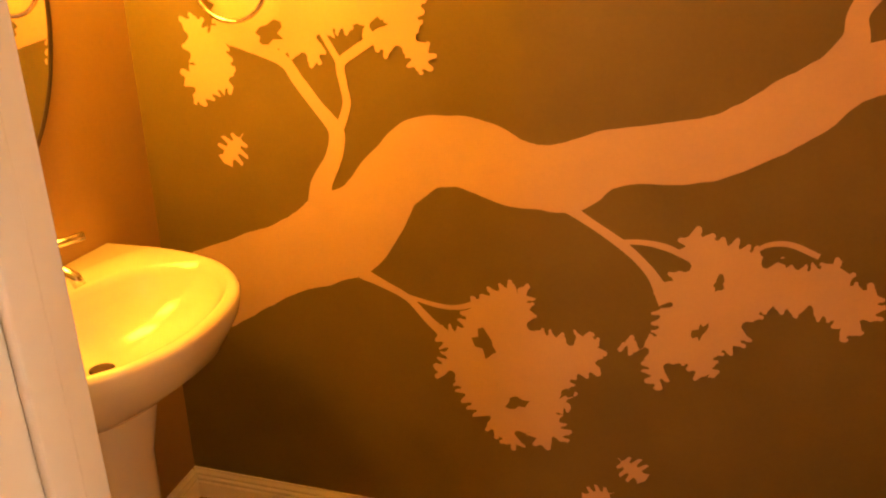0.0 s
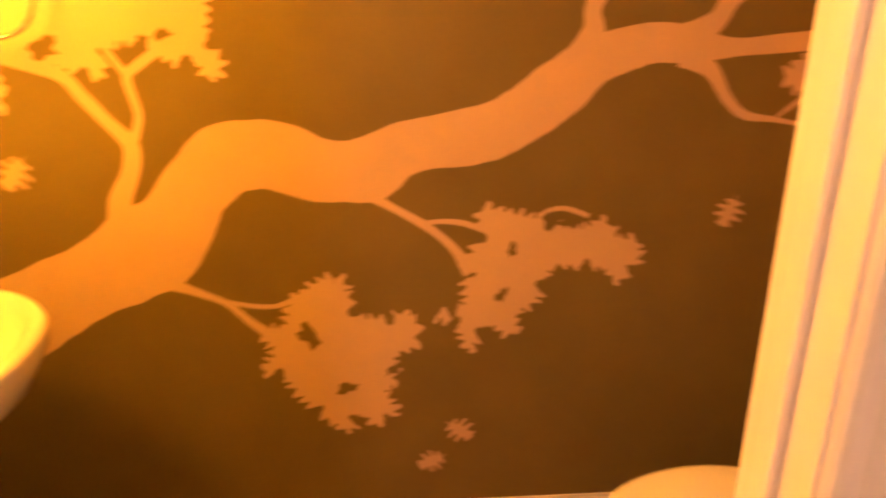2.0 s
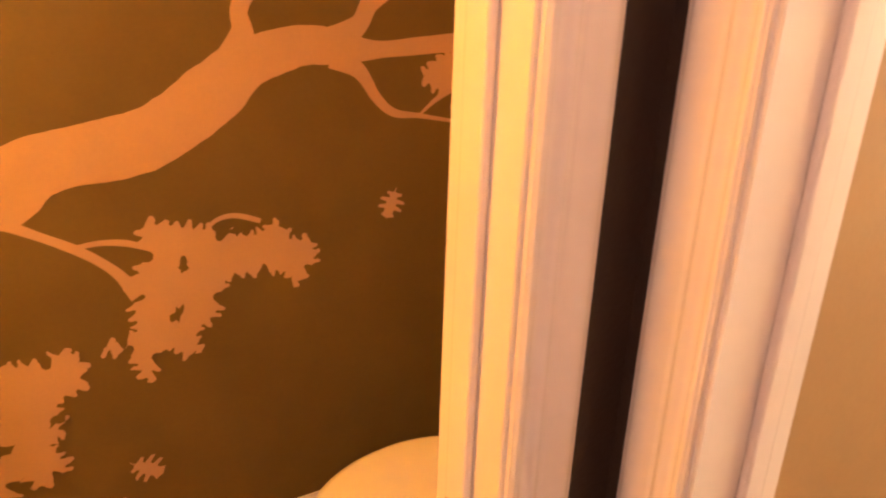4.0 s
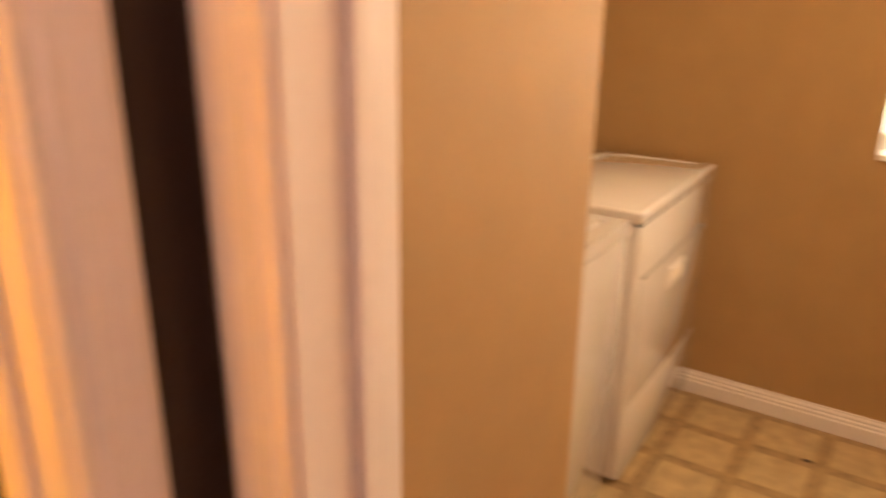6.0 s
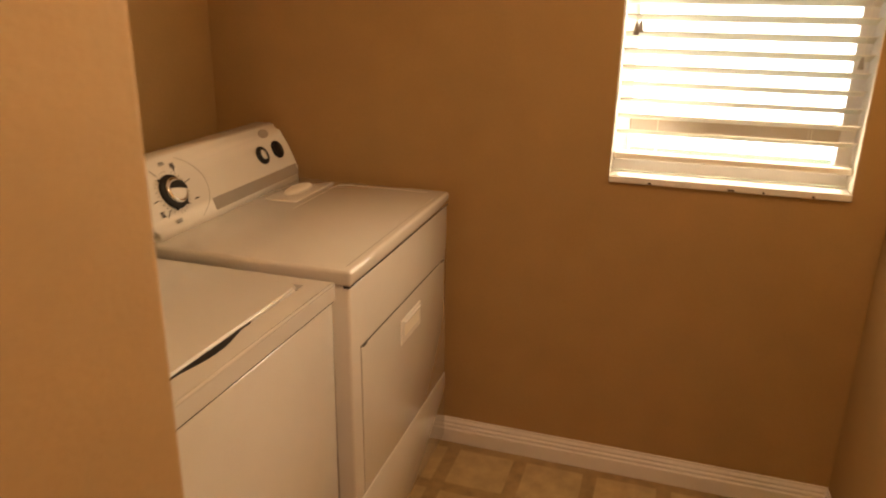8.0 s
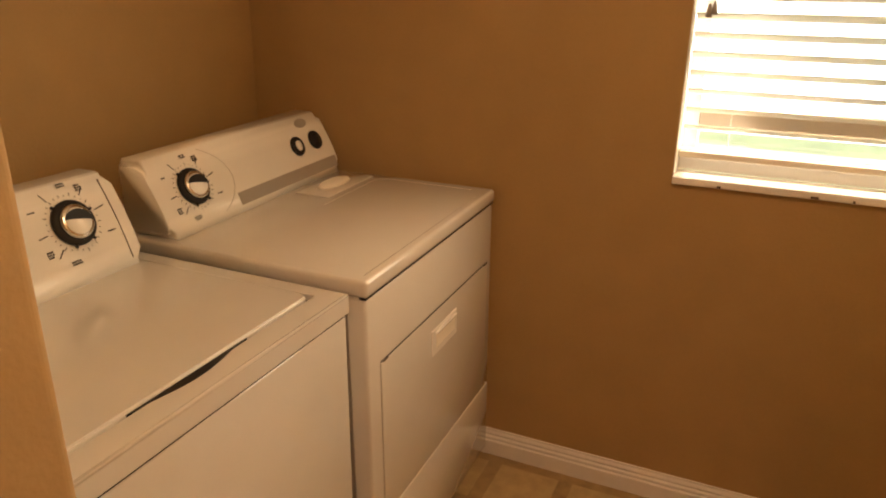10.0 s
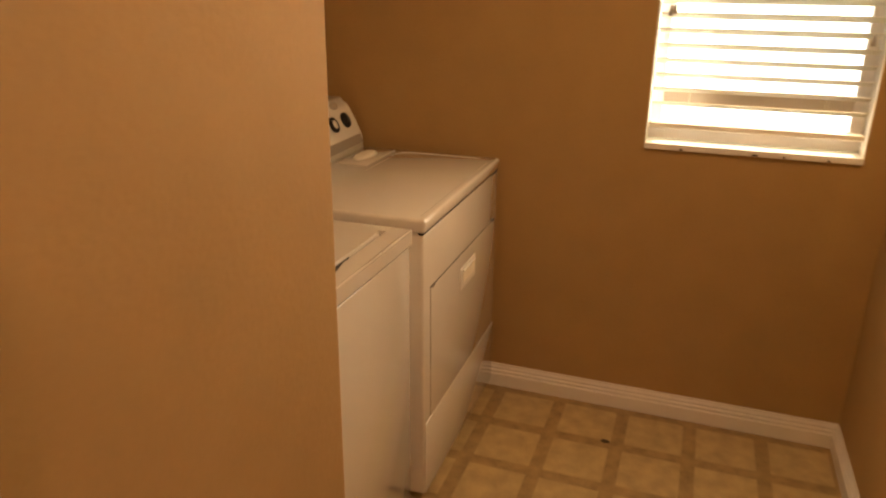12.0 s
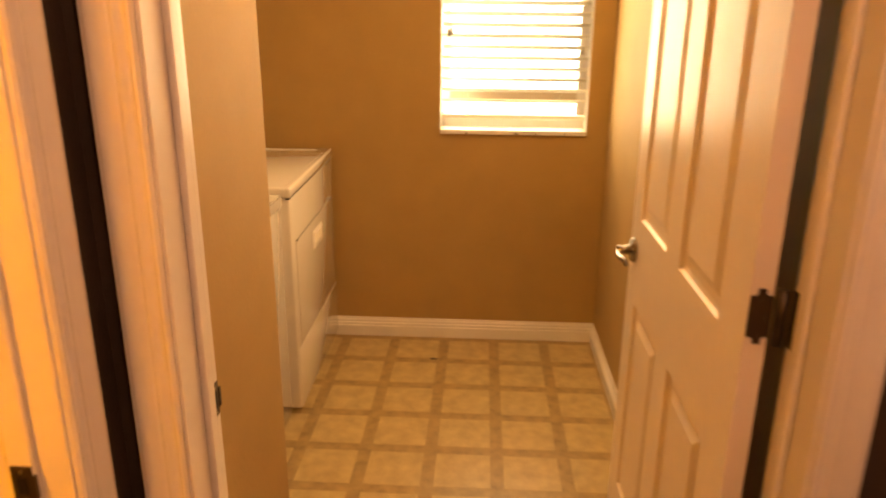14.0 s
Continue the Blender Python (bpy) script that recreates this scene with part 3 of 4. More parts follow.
def make_washer():
    w = 0.686
    ob = thing("washing_machine", (-0.793 - w, 0.021, 0.002), "white enamelled top-loading washing machine with closed lid", "washer")
    part("cabinet_body", box(0.004, w - 0.004, 0.004, 0.675, 0.03, 0.835, 0.006, 2), ENAMEL, ob, "", True)
    bm = bmesh.new()                     # top deck with its lid well
    for x0, x1, y0, y1 in ((0, 0.036, 0, 0.68), (w - 0.036, w, 0, 0.68), (0.036, w - 0.036, 0, 0.056), (0.036, w - 0.036, 0.520, 0.68)):
        add_box(bm, x0, x1, y0, y1, 0.840, 0.880)
    bmesh.ops.remove_doubles(bm, verts=bm.verts, dist=1e-5)
    part("top_deck", bm, ENAMEL, ob)
    part("deck_edge", tube([(0.004, 0.004, 0.8765), (w - 0.004, 0.004, 0.8765)], 0.0045, 10), ENAMEL, ob, "", True)
    part("lid_well", box(0.036, w - 0.036, 0.056, 0.520, 0.840, 0.868), DARK, ob, "dark gap under the lid edge")
    lid = prism([(0.042, 0.062), (w - 0.066, 0.062), (w - 0.054, 0.0655), (w - 0.0465, 0.074), (w - 0.043, 0.088), (w - 0.043, 0.512), (0.042, 0.512)], 0.868, 0.885, "z")
    bmesh.ops.bevel(lid, geom=[e for e in lid.edges if abs(e.verts[0].co.z - e.verts[1].co.z) < 1e-6], offset=0.004, segments=2, affect="EDGES")
    part("lid", lid, ENAMEL, ob, "white hinged lid with a finger notch")
    # Flat black lens on the deck paints the shade of the finger recess.
    grip = [(0.180 + 0.268 * k / 12, 0.061) for k in range(13)] + [(0.448 - 0.268 * k / 12, 0.061 - 0.019 * math.sin(math.pi * k / 12) ** 1.7) for k in range(1, 12)]
    part("finger_recess", prism(grip, 0.874, 0.8808, "z"), DARK, ob, "flat dark shape painting the shade of the lid's finger recess")
    part("front_seam", box(0.002, w - 0.002, 0.0025, 0.02, 0.8355, 0.8405), DARK, ob)
    for x in (0.05, w - 0.05):
        for y in (0.06, 0.60):
            part("foot", lathe([(0.018, 0.0), (0.02, 0.006), (0.012, 0.012), (0.012, 0.034)], 16), DARK, ob).matrix_basis = pose(x, y, 0)
    tilt, on_face = console(ob, 0.0, w - 0.044, 0.650, 0.880, 1.080, 0.078, SHELL)
    dial(ob, on_face(w - 0.172, 0.60), tilt, 0.048, STEEL)
    dial_marks(ob, on_face(w - 0.172, 0.60, 0.001), tilt, 0.048, 8)
    part("console_trim", tube([on_face(w - 0.072, s, 0.0006) for s in (0.02, 0.25, 0.5, 0.75, 0.97)], 0.0012, 6), BRONZE, ob)
    return ob


make_dryer()
make_washer()


# ---- bathroom ----
def superellipse(rx, ry, n, steps=64):
    out = []
    for k in range(steps):
        a = 2 * math.pi * k / steps
        c, s = math.cos(a), math.sin(a)
        out.append((rx * math.copysign(abs(c) ** (2 / n), c), ry * math.copysign(abs(s) ** (2 / n), s)))
    return out


def loft(rings, close_first=True, close_last=True):
    """Skin over rings of equal length, each a list of 3D points."""
    bm = bmesh.new()
    rv = [[bm.verts.new(p) for p in r] for r in rings]
    for a, b in zip(rv, rv[1:]):
        for i in range(len(a)):
            j = (i + 1) % len(a)
            bm.faces.new((a[i], a[j], b[j], b[i]))
    if close_first:
        bm.faces.new(rv[0][::-1])
    if close_last:
        bm.faces.new(rv[-1])
    return bm


def make_sink(x_wall, y_mid):
    ob = thing("pedestal_sink", (x_wall, y_mid, 0), "white china pedestal sink under an oval mirror", "sink")

    def outline(front, half, z, back=0.003):
        """A D shape: straight at the wall, rounded at the front."""
        pts = []
        for k in range(48):
            a = math.pi * (k / 47 - 0.5)
            pts.append((back + 0.10 + (front - back - 0.10) * math.cos(a) ** 0.85 if math.cos(a) > 1e-6 else back + 0.10, half * math.copysign(abs(math.sin(a)) ** 0.9, math.sin(a)), z))
        pts += [(back, half * 0.98, z), (back, 0, z), (back, -half * 0.98, z)]
        return pts

    def inner(rx, ry, z, cx=0.245):
        ring = []
        for k in range(51):
            a = math.pi * (k / 47 - 0.5) if k < 48 else math.pi * (0.5 + (k - 47) / 4)
            ring.append((cx + rx * math.cos(a), ry * math.sin(a), z))
        return ring
    rings = [outline(0.10, 0.075, 0.60), outline(0.20, 0.13, 0.622), outline(0.32, 0.21, 0.675), outline(0.40, 0.265, 0.742), outline(0.427, 0.288, 0.795), outline(0.433, 0.293, 0.824), outline(0.428, 0.289, 0.833), outline(0.420, 0.282, 0.836),
             inner(0.162, 0.250, 0.8345), inner(0.155, 0.241, 0.829), inner(0.148, 0.230, 0.816), inner(0.136, 0.208, 0.785, 0.236), inner(0.110, 0.165, 0.748, 0.222), inner(0.062, 0.090, 0.716, 0.205), inner(0.018, 0.02, 0.706, 0.190)]
    part("basin", loft(rings), CHINA, ob, "", True)
    part("drain", lathe([(0.001, 0.704), (0.021, 0.704), (0.023, 0.710), (0.016, 0.713), (0.001, 0.711)], 24), BRONZE, ob, "dark drain", True).matrix_basis = pose(0.188, -0.008, 0)
    ped = []
    for z, rx, ry in ((0.0, 0.115, 0.105), (0.03, 0.115, 0.105), (0.06, 0.095, 0.088), (0.3, 0.075, 0.072), (0.5, 0.080, 0.078), (0.64, 0.105, 0.105), (0.66, 0.105, 0.105)):
        ped.append([(0.155 + x, y, z) for x, y in superellipse(rx, ry, 2.6, 40)])
    part("pedestal", loft(ped), CHINA, ob, "", True)
    tap = part("faucet", lathe([(0.001, 0.822), (0.024, 0.822), (0.024, 0.828), (0.018, 0.836), (0.016, 0.872), (0.019, 0.892), (0.001, 0.900)], 24), STEEL, ob, "polished chrome single-lever faucet", True)
    tap.matrix_basis = pose(0.062, 0, 0.012)
    part("spout", tube([(0.008, 0, 0.868), (0.04, 0, 0.886), (0.075, 0, 0.888), (0.10, 0, 0.878), (0.108, 0, 0.862)], 0.011, 14), STEEL, tap, "", True)
    part("lever", tube([(0.0, 0, 0.896), (0.012, 0.025, 0.910), (0.030, 0.05, 0.916), (0.052, 0.092, 0.920)], 0.0085, 12), STEEL, tap, "", True)
    return ob


make_sink(BATH_W, 0.485)


def make_toilet(x_wall, y_mid):
    """Tank against the east wall, bowl towards the west."""
    ob = thing("toilet", (x_wall, y_mid, 0), "white china toilet with the lid closed", "toilet")
    part("tank", box(-0.205, -0.012, -0.235, 0.235, 0.40, 0.74, 0.025, 3), CHINA, ob, "", True)
    part("tank_lid", box(-0.215, -0.006, -0.245, 0.245, 0.742, 0.775, 0.012, 3), CHINA, ob, "", True)

    def egg(cx, front, back, half, z):
        pts = []
        for k in range(48):
            a = 2 * math.pi * k / 48
            c = math.cos(a)
            pts.append((cx - (front if c > 0 else back) * c, half * math.sin(a), z))
        return pts
    bowl = [egg(-0.40, 0.16, 0.20, 0.11, 0.0), egg(-0.40, 0.16, 0.20, 0.105, 0.05), egg(-0.42, 0.15, 0.20, 0.10, 0.16), egg(-0.44, 0.21, 0.22, 0.15, 0.28), egg(-0.45, 0.255, 0.24, 0.18, 0.36), egg(-0.45, 0.26, 0.24, 0.185, 0.385)]
    part("bowl", loft(bowl), CHINA, ob, "", True)
    seat = [egg(-0.45, 0.262, 0.225, 0.184, 0.387), egg(-0.45, 0.268, 0.228, 0.190, 0.392), egg(-0.45, 0.268, 0.228, 0.190, 0.401), egg(-0.45, 0.264, 0.226, 0.187, 0.404)]
    part("seat", loft(seat), SHELL, ob, "", True)
    lid = [egg(-0.45, 0.264, 0.226, 0.186, 0.405), egg(-0.45, 0.270, 0.230, 0.191, 0.410), egg(-0.45, 0.268, 0.228, 0.189, 0.420), egg(-0.45, 0.250, 0.215, 0.175, 0.427), egg(-0.45, 0.15, 0.12, 0.10, 0.430)]
    part("lid", loft(lid), SHELL, ob, "", True)
    return ob


make_toilet(BATH_E, 0.452)

mirror_glass = bpy.data.materials.new("mirror_glass")
mirror_glass.use_nodes = True
mg = mirror_glass.node_tree.nodes["Principled BSDF"]
mg.inputs["Base Color"].default_value, mg.inputs["Metallic"].default_value, mg.inputs["Roughness"].default_value = (0.88, 0.88, 0.86, 1), 1.0, 0.02
mirror = thing("wall_mirror", (BATH_W, 0.46, 1.40), "oval wall mirror with a thin dark metal rim", "mirror")
part("mirror_glass", loft([[(x, a * s, b * s) for a, b in superellipse(0.255, 0.395, 2)] for x, s in ((0.001, 1.0), (0.010, 1.0), (0.012, 0.97))]), mirror_glass, mirror)
part("mirror_rim", tube([(0.008, a, b) for a, b in superellipse(0.258, 0.398, 2)], 0.005, 8, True), BRONZE, mirror, "", True)

ring = thing("towel_ring", (-3.523, MURAL, 1.384), "brushed metal towel ring mounted on the mural wall", "towel ring")
part("ring", tube([(0.085 * math.cos(a), -0.042, 0.085 * math.sin(a)) for a in (2 * math.pi * k / 48 for k in range(48))], 0.005, 10, True), STEEL, ring, "", True)
part("post", lathe([(0.001, 0), (0.026, 0), (0.026, 0.006), (0.012, 0.012), (0.010, 0.044), (0.013, 0.052), (0.001, 0.054)], 24), STEEL, ring, "", True).matrix_basis = pose(0, 0, 0.086, 90, 0, 0)

FROST = material("frosted_glass", (0.85, 0.8, 0.7), 0.5)
vanity = thing("vanity_light", (BATH_W, 0.46, 1.92), "two-lamp bathroom wall light over the mirror", "wall light")
part("back_plate", box(0.001, 0.022, -0.29, 0.29, -0.045, 0.045, 0.006), STEEL, vanity)
for y in (-0.19, 0.19):
    arm = part("arm", tube([(0.02, y, 0.0), (0.06, y, 0.0), (0.106, y, 0.01), (0.106, y, 0.04)], 0.008, 10), STEEL, vanity, "", True)
    part("shade", lathe([(0.03, 0.09), (0.035, 0.04), (0.045, 0.0), (0.043, 0.0), (0.033, 0.04), (0.028, 0.088)], 24), FROST, arm, "frosted glass shade", True).matrix_basis = pose(0.106, y, -0.03)

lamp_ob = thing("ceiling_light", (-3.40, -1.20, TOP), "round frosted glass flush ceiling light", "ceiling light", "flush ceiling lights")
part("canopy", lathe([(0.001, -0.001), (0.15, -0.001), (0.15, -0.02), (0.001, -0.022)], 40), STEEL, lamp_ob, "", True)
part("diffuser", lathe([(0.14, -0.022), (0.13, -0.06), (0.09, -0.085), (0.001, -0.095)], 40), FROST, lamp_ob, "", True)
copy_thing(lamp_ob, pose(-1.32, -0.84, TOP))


# ---- the mural ----
mural = thing("tree_mural", (0, MURAL, 0), "pale peach painted oak branch mural with falling leaves", "mural")
paint_level = [0.0012]


def painted(name, outline, mat, label=""):
    """A flat painted shape on the mural wall, from a closed outline of (x, z)."""
    paint_level[0] += 0.00012
    n = len(outline)
    verts, _, faces, *_ = delaunay_2d_cdt([Vector(p) for p in outline], [(i, (i + 1) % n) for i in range(n)], [], 2, 1e-6)
    bm = bmesh.new()
    vs = [bm.verts.new((v.x, -paint_level[0], v.y)) for v in verts]
    for f in faces:
        bm.faces.new([vs[i] for i in f])
    return part(name, bm, mat, mural, label)


def smooth_line(points, steps=6, closed=False):
    """A smooth curve through control points of any size."""
    n = len(points)
    out = []
    for i in range(n if closed else n - 1):
        p = [points[(i + d) % n] if closed else points[min(max(i + d, 0), n - 1)] for d in (-1, 0, 1, 2)]
        for k in range(steps):
            t = k / steps
            out.append(tuple(0.5 * (2 * b + (c - a) * t + (2 * a - 5 * b + 4 * c - d) * t * t + (3 * b - a - 3 * c + d) * t ** 3) for a, b, c, d in zip(*p)))
    return out if closed else out + [tuple(points[-1])]


def limb(stations, wobble=0.004):
    """A painted limb along stations of (x, z, half width), with a hand-drawn edge."""
    line = smooth_line(stations, 14)
    up, down = [], []
    for i, (x, z, w) in enumerate(line):
        a, b = line[max(i - 1, 0)], line[min(i + 1, len(line) - 1)]
        d = Vector((b[0] - a[0], b[1] - a[1])).normalized()
        e1 = w + wobble * min(1, w / 0.04) * (noise.noise(Vector((x * 14, z * 14, 0.3))) + 0.45 * noise.noise(Vector((x * 45, z * 45, 0.3))))
        e2 = w + wobble * min(1, w / 0.04) * (noise.noise(Vector((x * 14, z * 14, 7.3))) + 0.45 * noise.noise(Vector((x * 45, z * 45, 7.3))))
        up.append((x - d.y * e1, z + d.x * e1))
        down.append((x + d.y * e2, z - d.x * e2))
    return painted("branch", up + down[::-1], PEACH)


def leafy(points, seed, lobe=0.015, pitch=0.0225):
    """A spray of oak leaves: a closed curve whose edge is cut into rounded lobes, with some deep notches."""
    rng = random.Random(seed)
    line = [Vector(p) for p in smooth_line([tuple(p) for p in points], 16, True)]
    n = len(line)
    turn = 1 if sum(a.x * b.y - b.x * a.y for a, b in zip(line, line[1:] + line[:1])) > 0 else -1
    run = [0.0]
    for a, b in zip(line, line[1:] + line[:1]):
        run.append(run[-1] + (b - a).length)
    total = run[-1]

    def at(s, out):
        s %= total
        i = max(k for k in range(n) if run[k] <= s)
        a, b = line[i], line[(i + 1) % n]
        d = (b - a).normalized()
        p = a.lerp(b, (s - run[i]) / max(run[i + 1] - run[i], 1e-9)) + Vector((d.y, -d.x)) * turn * out
        return (p.x, p.y)
    shape, s, left = [], 0.0, rng.randint(3, 6)
    while s < total - pitch * 0.5:
        p = pitch * rng.uniform(0.75, 1.3)
        if left == 0:                    # a deep rounded notch between two leaves
            deep = lobe * rng.uniform(0.9, 1.7)
            shape += [at(s, 0.0), at(s + 0.12 * p, -deep * 0.7), at(s + 0.35 * p, -deep), at(s + 0.65 * p, -deep * 0.95), at(s + 0.85 * p, -deep * 0.5)]
            left = rng.randint(3, 6)
        else:                            # one finger of a leaf, with a blunt tip
            tall, lean = lobe * rng.uniform(0.65, 1.35), p * rng.uniform(-0.25, 0.25)
            shape += [at(s, -lobe * rng.uniform(0.0, 0.35)), at(s + 0.16 * p, lobe * 0.15), at(s + 0.24 * p + lean, tall * 0.65), at(s + 0.34 * p + lean, tall * 0.95), at(s + 0.50 * p + lean, tall),
                      at(s + 0.62 * p + lean, tall * 0.85), at(s + 0.72 * p + lean, tall * 0.50), at(s + 0.82 * p, lobe * 0.10)]
            left -= 1
        s += p
    return painted("leaf_spray", shape, PEACH)


def oak_leaf(x, z, angle, size, mat=PEACH, name="falling_leaf"):
    """One lobed oak leaf, stalk first."""
    half = [(0.0, 0.012), (0.14, 0.014), (0.17, 0.10), (0.16, 0.24), (0.24, 0.27), (0.30, 0.12), (0.36, 0.13), (0.38, 0.36), (0.47, 0.42), (0.50, 0.17), (0.57, 0.16), (0.64, 0.36), (0.73, 0.36), (0.71, 0.15), (0.80, 0.13), (0.93, 0.20), (0.96, 0.10), (1.0, 0.02)]
    pts = half + [(u, -v * 0.92) for u, v in half[::-1]]
    c, s = math.cos(radians(angle)), math.sin(radians(angle))
    out = []
    for u, v in pts:
        u, v = (u - 0.5) * size, v * size * (1.0 + 0.25 * u)
        out.append((x + c * u - s * v, z + s * u + c * v))
    return painted(name, out, mat)


limb([(-3.800, 0.585, 0.095), (-3.690, 0.646, 0.106), (-3.560, 0.715, 0.095), (-3.452, 0.765, 0.088), (-3.380, 0.800, 0.098), (-3.312, 0.842, 0.106), (-3.252, 0.895, 0.084), (-3.200, 0.972, 0.076), (-3.130, 1.032, 0.080),
      (-3.060, 1.043, 0.076), (-3.000, 1.034, 0.078), (-2.940, 1.008, 0.072), (-2.880, 1.000, 0.068), (-2.820, 1.008, 0.073), (-2.760, 1.042, 0.063), (-2.700, 1.058, 0.060), (-2.640, 1.065, 0.062), (-2.580, 1.076, 0.064),
      (-2.520, 1.098, 0.062), (-2.460, 1.133, 0.062), (-2.400, 1.176, 0.062), (-2.330, 1.230, 0.052), (-2.230, 1.258, 0.042), (-2.140, 1.255, 0.038), (-2.050, 1.247, 0.020), (-1.900, 1.257, 0.021), (-1.700, 1.270, 0.026)], 0.005)
limb([(-2.355, 1.235, 0.050), (-2.345, 1.290, 0.024), (-2.347, 1.335, 0.018), (-2.310, 1.405, 0.022), (-2.270, 1.500, 0.022), (-2.225, 1.640, 0.018)])
limb([(-2.150, 1.262, 0.038), (-2.088, 1.302, 0.022), (-2.058, 1.350, 0.022), (-1.985, 1.405, 0.028), (-1.880, 1.480, 0.028), (-1.720, 1.560, 0.022)])
limb([(-2.150, 1.235, 0.026), (-2.085, 1.200, 0.017), (-2.045, 1.140, 0.012), (-2.000, 1.104, 0.010), (-1.930, 1.092, 0.006), (-1.830, 1.072, 0.004)])
limb([(-1.935, 1.093, 0.003), (-1.890, 1.128, 0.006), (-1.850, 1.150, 0.008)])
leafy([(-1.925, 1.185), (-1.870, 1.235), (-1.790, 1.230), (-1.740, 1.150), (-1.800, 1.100), (-1.880, 1.150)], 41, 0.012)
limb([(-3.375, 0.870, 0.030), (-3.366, 0.945, 0.026), (-3.338, 1.000, 0.020), (-3.324, 1.046, 0.019), (-3.326, 1.080, 0.018), (-3.365, 1.127, 0.014), (-3.402, 1.175, 0.014), (-3.432, 1.216, 0.014), (-3.484, 1.240, 0.016), (-3.545, 1.262, 0.018), (-3.600, 1.275, 0.012)])
limb([(-3.320, 1.068, 0.011), (-3.296, 1.130, 0.009), (-3.301, 1.173, 0.009), (-3.305, 1.216, 0.010), (-3.272, 1.243, 0.010), (-3.225, 1.272, 0.010)])
limb([(-3.304, 1.212, 0.008), (-3.321, 1.241, 0.007), (-3.345, 1.280, 0.006)])
limb([(-3.280, 0.745, 0.016), (-3.225, 0.722, 0.010), (-3.165, 0.692, 0.009), (-3.110, 0.636, 0.011), (-3.050, 0.590, 0.016)])
limb([(-3.165, 0.698, 0.005), (-3.100, 0.684, 0.006), (-3.050, 0.684, 0.006), (-2.995, 0.705, 0.009)])
limb([(-2.850, 0.962, 0.020), (-2.790, 0.925, 0.010), (-2.704, 0.872, 0.010), (-2.640, 0.815, 0.011), (-2.600, 0.750, 0.018)])
limb([(-2.715, 0.876, 0.005), (-2.660, 0.880, 0.006), (-2.610, 0.872, 0.007), (-2.560, 0.850, 0.006)])
limb([(-2.450, 0.878, 0.004), (-2.425, 0.898, 0.005), (-2.385, 0.902, 0.006), (-2.330, 0.882, 0.006)])
leafy([(-3.020, 0.690), (-2.960, 0.735), (-2.905, 0.755), (-2.868, 0.655), (-2.800, 0.640), (-2.745, 0.650), (-2.718, 0.575), (-2.785, 0.540), (-2.775, 0.470), (-2.810, 0.440), (-2.790, 0.375), (-2.845, 0.345), (-2.870, 0.385),
       (-2.910, 0.330), (-2.985, 0.395), (-3.030, 0.455), (-3.050, 0.490), (-3.100, 0.510), (-3.070, 0.565), (-3.100, 0.615), (-3.040, 0.630)], 5)
leafy([(-2.575, 0.905), (-2.490, 0.890), (-2.430, 0.872), (-2.350, 0.850), (-2.285, 0.878), (-2.265, 0.830), (-2.215, 0.815), (-2.210, 0.765), (-2.250, 0.720), (-2.290, 0.755), (-2.330, 0.755), (-2.410, 0.760), (-2.445, 0.680), (-2.490, 0.640),
       (-2.485, 0.580), (-2.530, 0.600), (-2.560, 0.620), (-2.605, 0.550), (-2.630, 0.610), (-2.680, 0.645), (-2.615, 0.670), (-2.610, 0.770), (-2.580, 0.840)], 11)
leafy([(-3.668, 1.286), (-3.630, 1.302), (-3.612, 1.275), (-3.568, 1.272), (-3.565, 1.231), (-3.555, 1.190), (-3.560, 1.157), (-3.590, 1.152), (-3.620, 1.132), (-3.647, 1.118), (-3.668, 1.150), (-3.676, 1.180), (-3.648, 1.205), (-3.662, 1.245)], 17, 0.011, 0.020)
leafy([(-3.575, 1.265), (-3.585, 1.303), (-3.570, 1.400), (-3.440, 1.520), (-3.280, 1.560), (-3.150, 1.480), (-3.128, 1.360), (-3.136, 1.290), (-3.114, 1.245), (-3.120, 1.215), (-3.142, 1.212), (-3.160, 1.240), (-3.205, 1.245), (-3.240, 1.262), (-3.280, 1.285), (-3.325, 1.280), (-3.348, 1.240), (-3.358, 1.215), (-3.390, 1.222), (-3.430, 1.236), (-3.490, 1.250), (-3.530, 1.252)], 23, 0.012, 0.021)
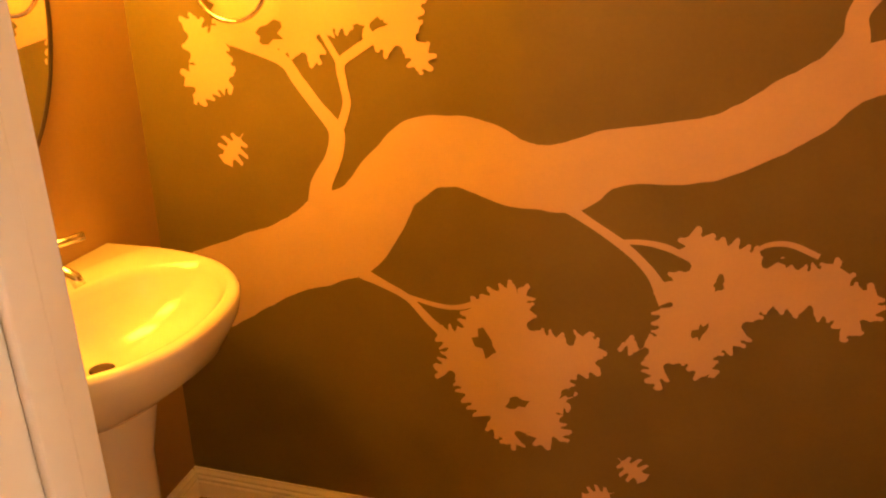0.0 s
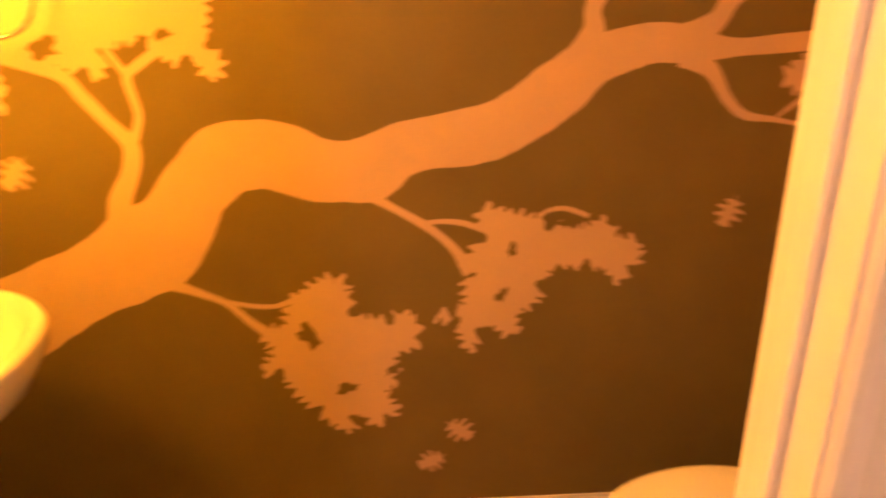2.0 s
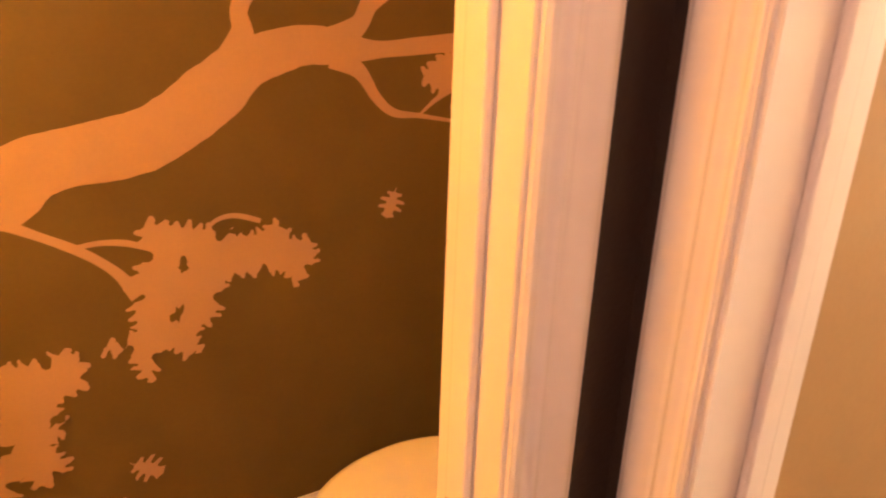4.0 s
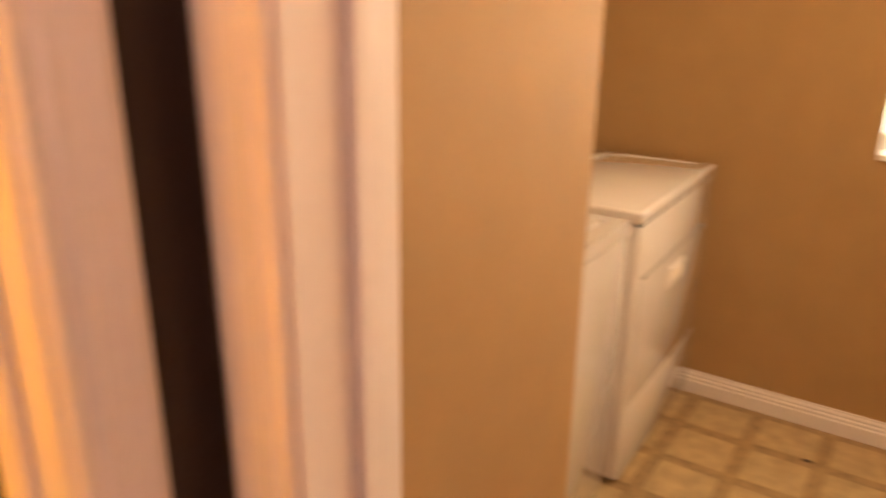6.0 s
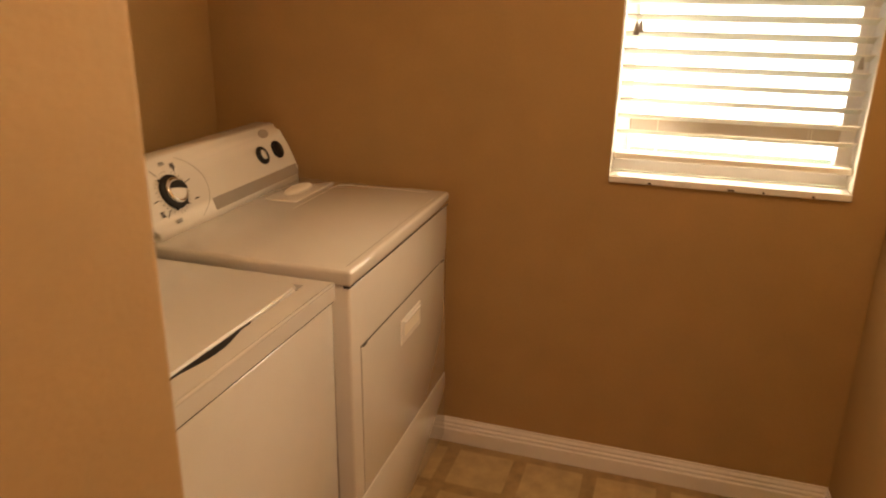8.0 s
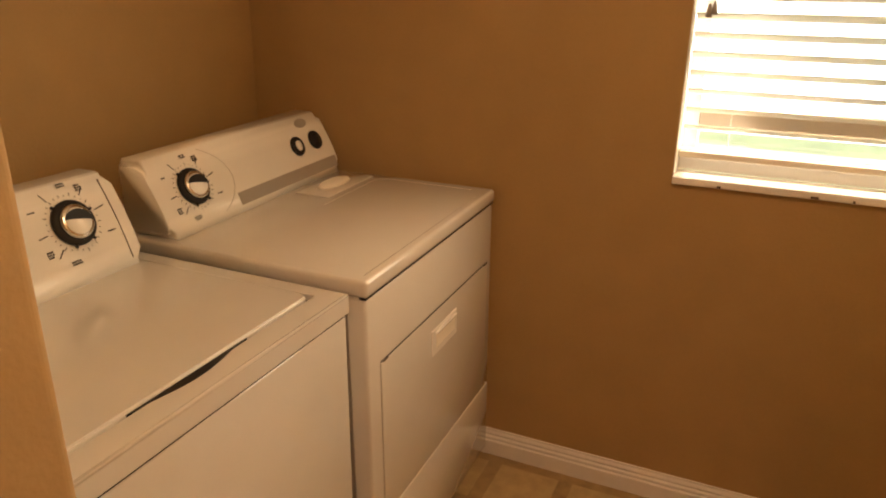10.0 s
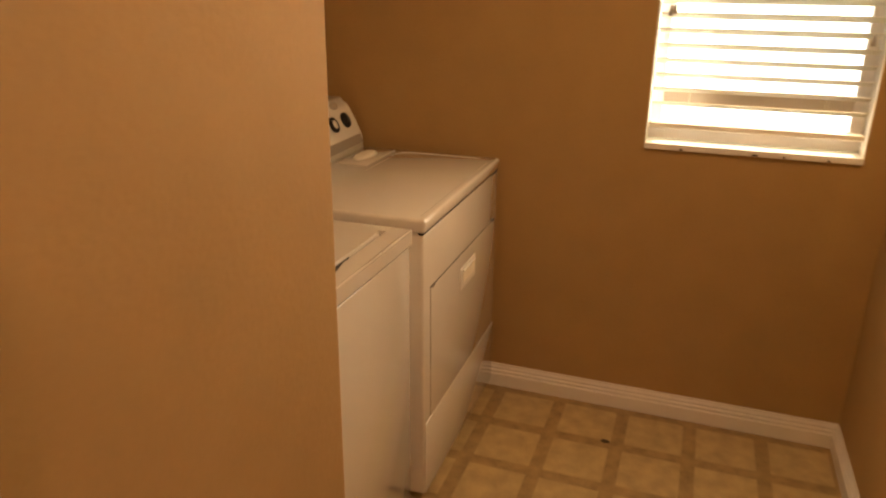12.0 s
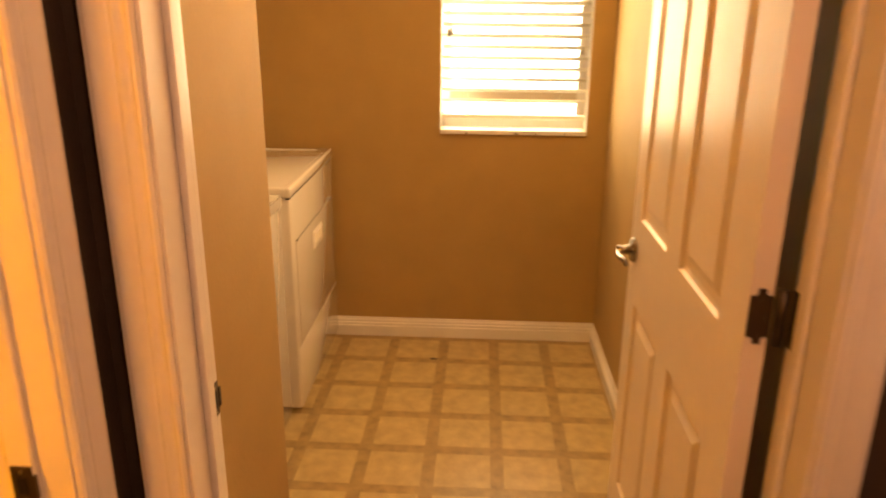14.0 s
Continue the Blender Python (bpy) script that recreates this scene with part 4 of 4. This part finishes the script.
for x, z, angle, size in ((-2.982, 0.598, 118, 0.085), (-2.905, 0.452, 20, 0.058), (-2.503, 0.806, 80, 0.042), (-2.525, 0.694, 60, 0.050), (-2.375, 0.872, 10, 0.050), (-3.462, 1.272, 25, 0.085), (-3.262, 1.282, 55, 0.050), (-3.218, 1.297, 20, 0.045), (-2.790, 0.502, 40, 0.050)):
    gap_rng = random.Random(int(size * 1e4 + angle))
    shape = []
    for k in range(13):
        a = 2 * math.pi * k / 13
        r = size * 0.5 * gap_rng.uniform(0.45, 1.15)
        u, v = r * math.cos(a), 0.6 * r * math.sin(a)
        c, s = math.cos(radians(angle)), math.sin(radians(angle))
        shape.append((x + c * u - s * v, z + s * u + c * v))
    painted("leaf_gap", shape, OLIVE)
oak_leaf(-3.574, 1.020, 232, 0.090)
oak_leaf(-2.631, 0.318, -38, 0.085)
oak_leaf(-2.700, 0.227, 205, 0.080)
oak_leaf(-2.007, 0.885, 250, 0.080)


# ---- floor squares, last ----
PITCH, SIDE = 0.234, 0.189
tile_mesh = None
for i in range(-2, 10):
    for j in range(-3, 4):
        x, y = -0.144 - PITCH * i, -0.398 - PITCH * j
        x0, x1, y0, y1 = x - SIDE / 2, x + SIDE / 2, y - SIDE / 2, y + SIDE / 2
        if x1 > EAST - 0.014 and x0 > EAST - 0.03 or x0 < DOOR_OUT + 0.06 or y0 > 0.25 or y1 < SOUTH + 0.02 or (x < STUB_X and y1 > STUB_Y + 0.02):
            continue
        whole = x1 < EAST - 0.012 and y0 > SOUTH + 0.012
        if whole and tile_mesh:
            tile = new("vinyl_square", tile_mesh)
            tile.location = (x, y, 0)
            tile.parent = floor
        else:
            bm = box(-SIDE / 2, min(SIDE / 2, EAST - 0.012 - x), max(-SIDE / 2, SOUTH + 0.012 - y), SIDE / 2, -0.002, 0.0008, 0.0005, 1)
            tile = part("vinyl_square", bm, SQUARE, floor)
            tile.location = (x, y, 0)
            if whole:
                tile_mesh = tile.data

spot = lathe([(0.001, 0.0009), (0.011, 0.0009), (0.009, 0.0013), (0.001, 0.0014)], 14, 1.0, 1.5)
part("floor_stain", spot, BRONZE, floor, "small dark scuff on the vinyl").location = (-0.243, -0.475, 0)
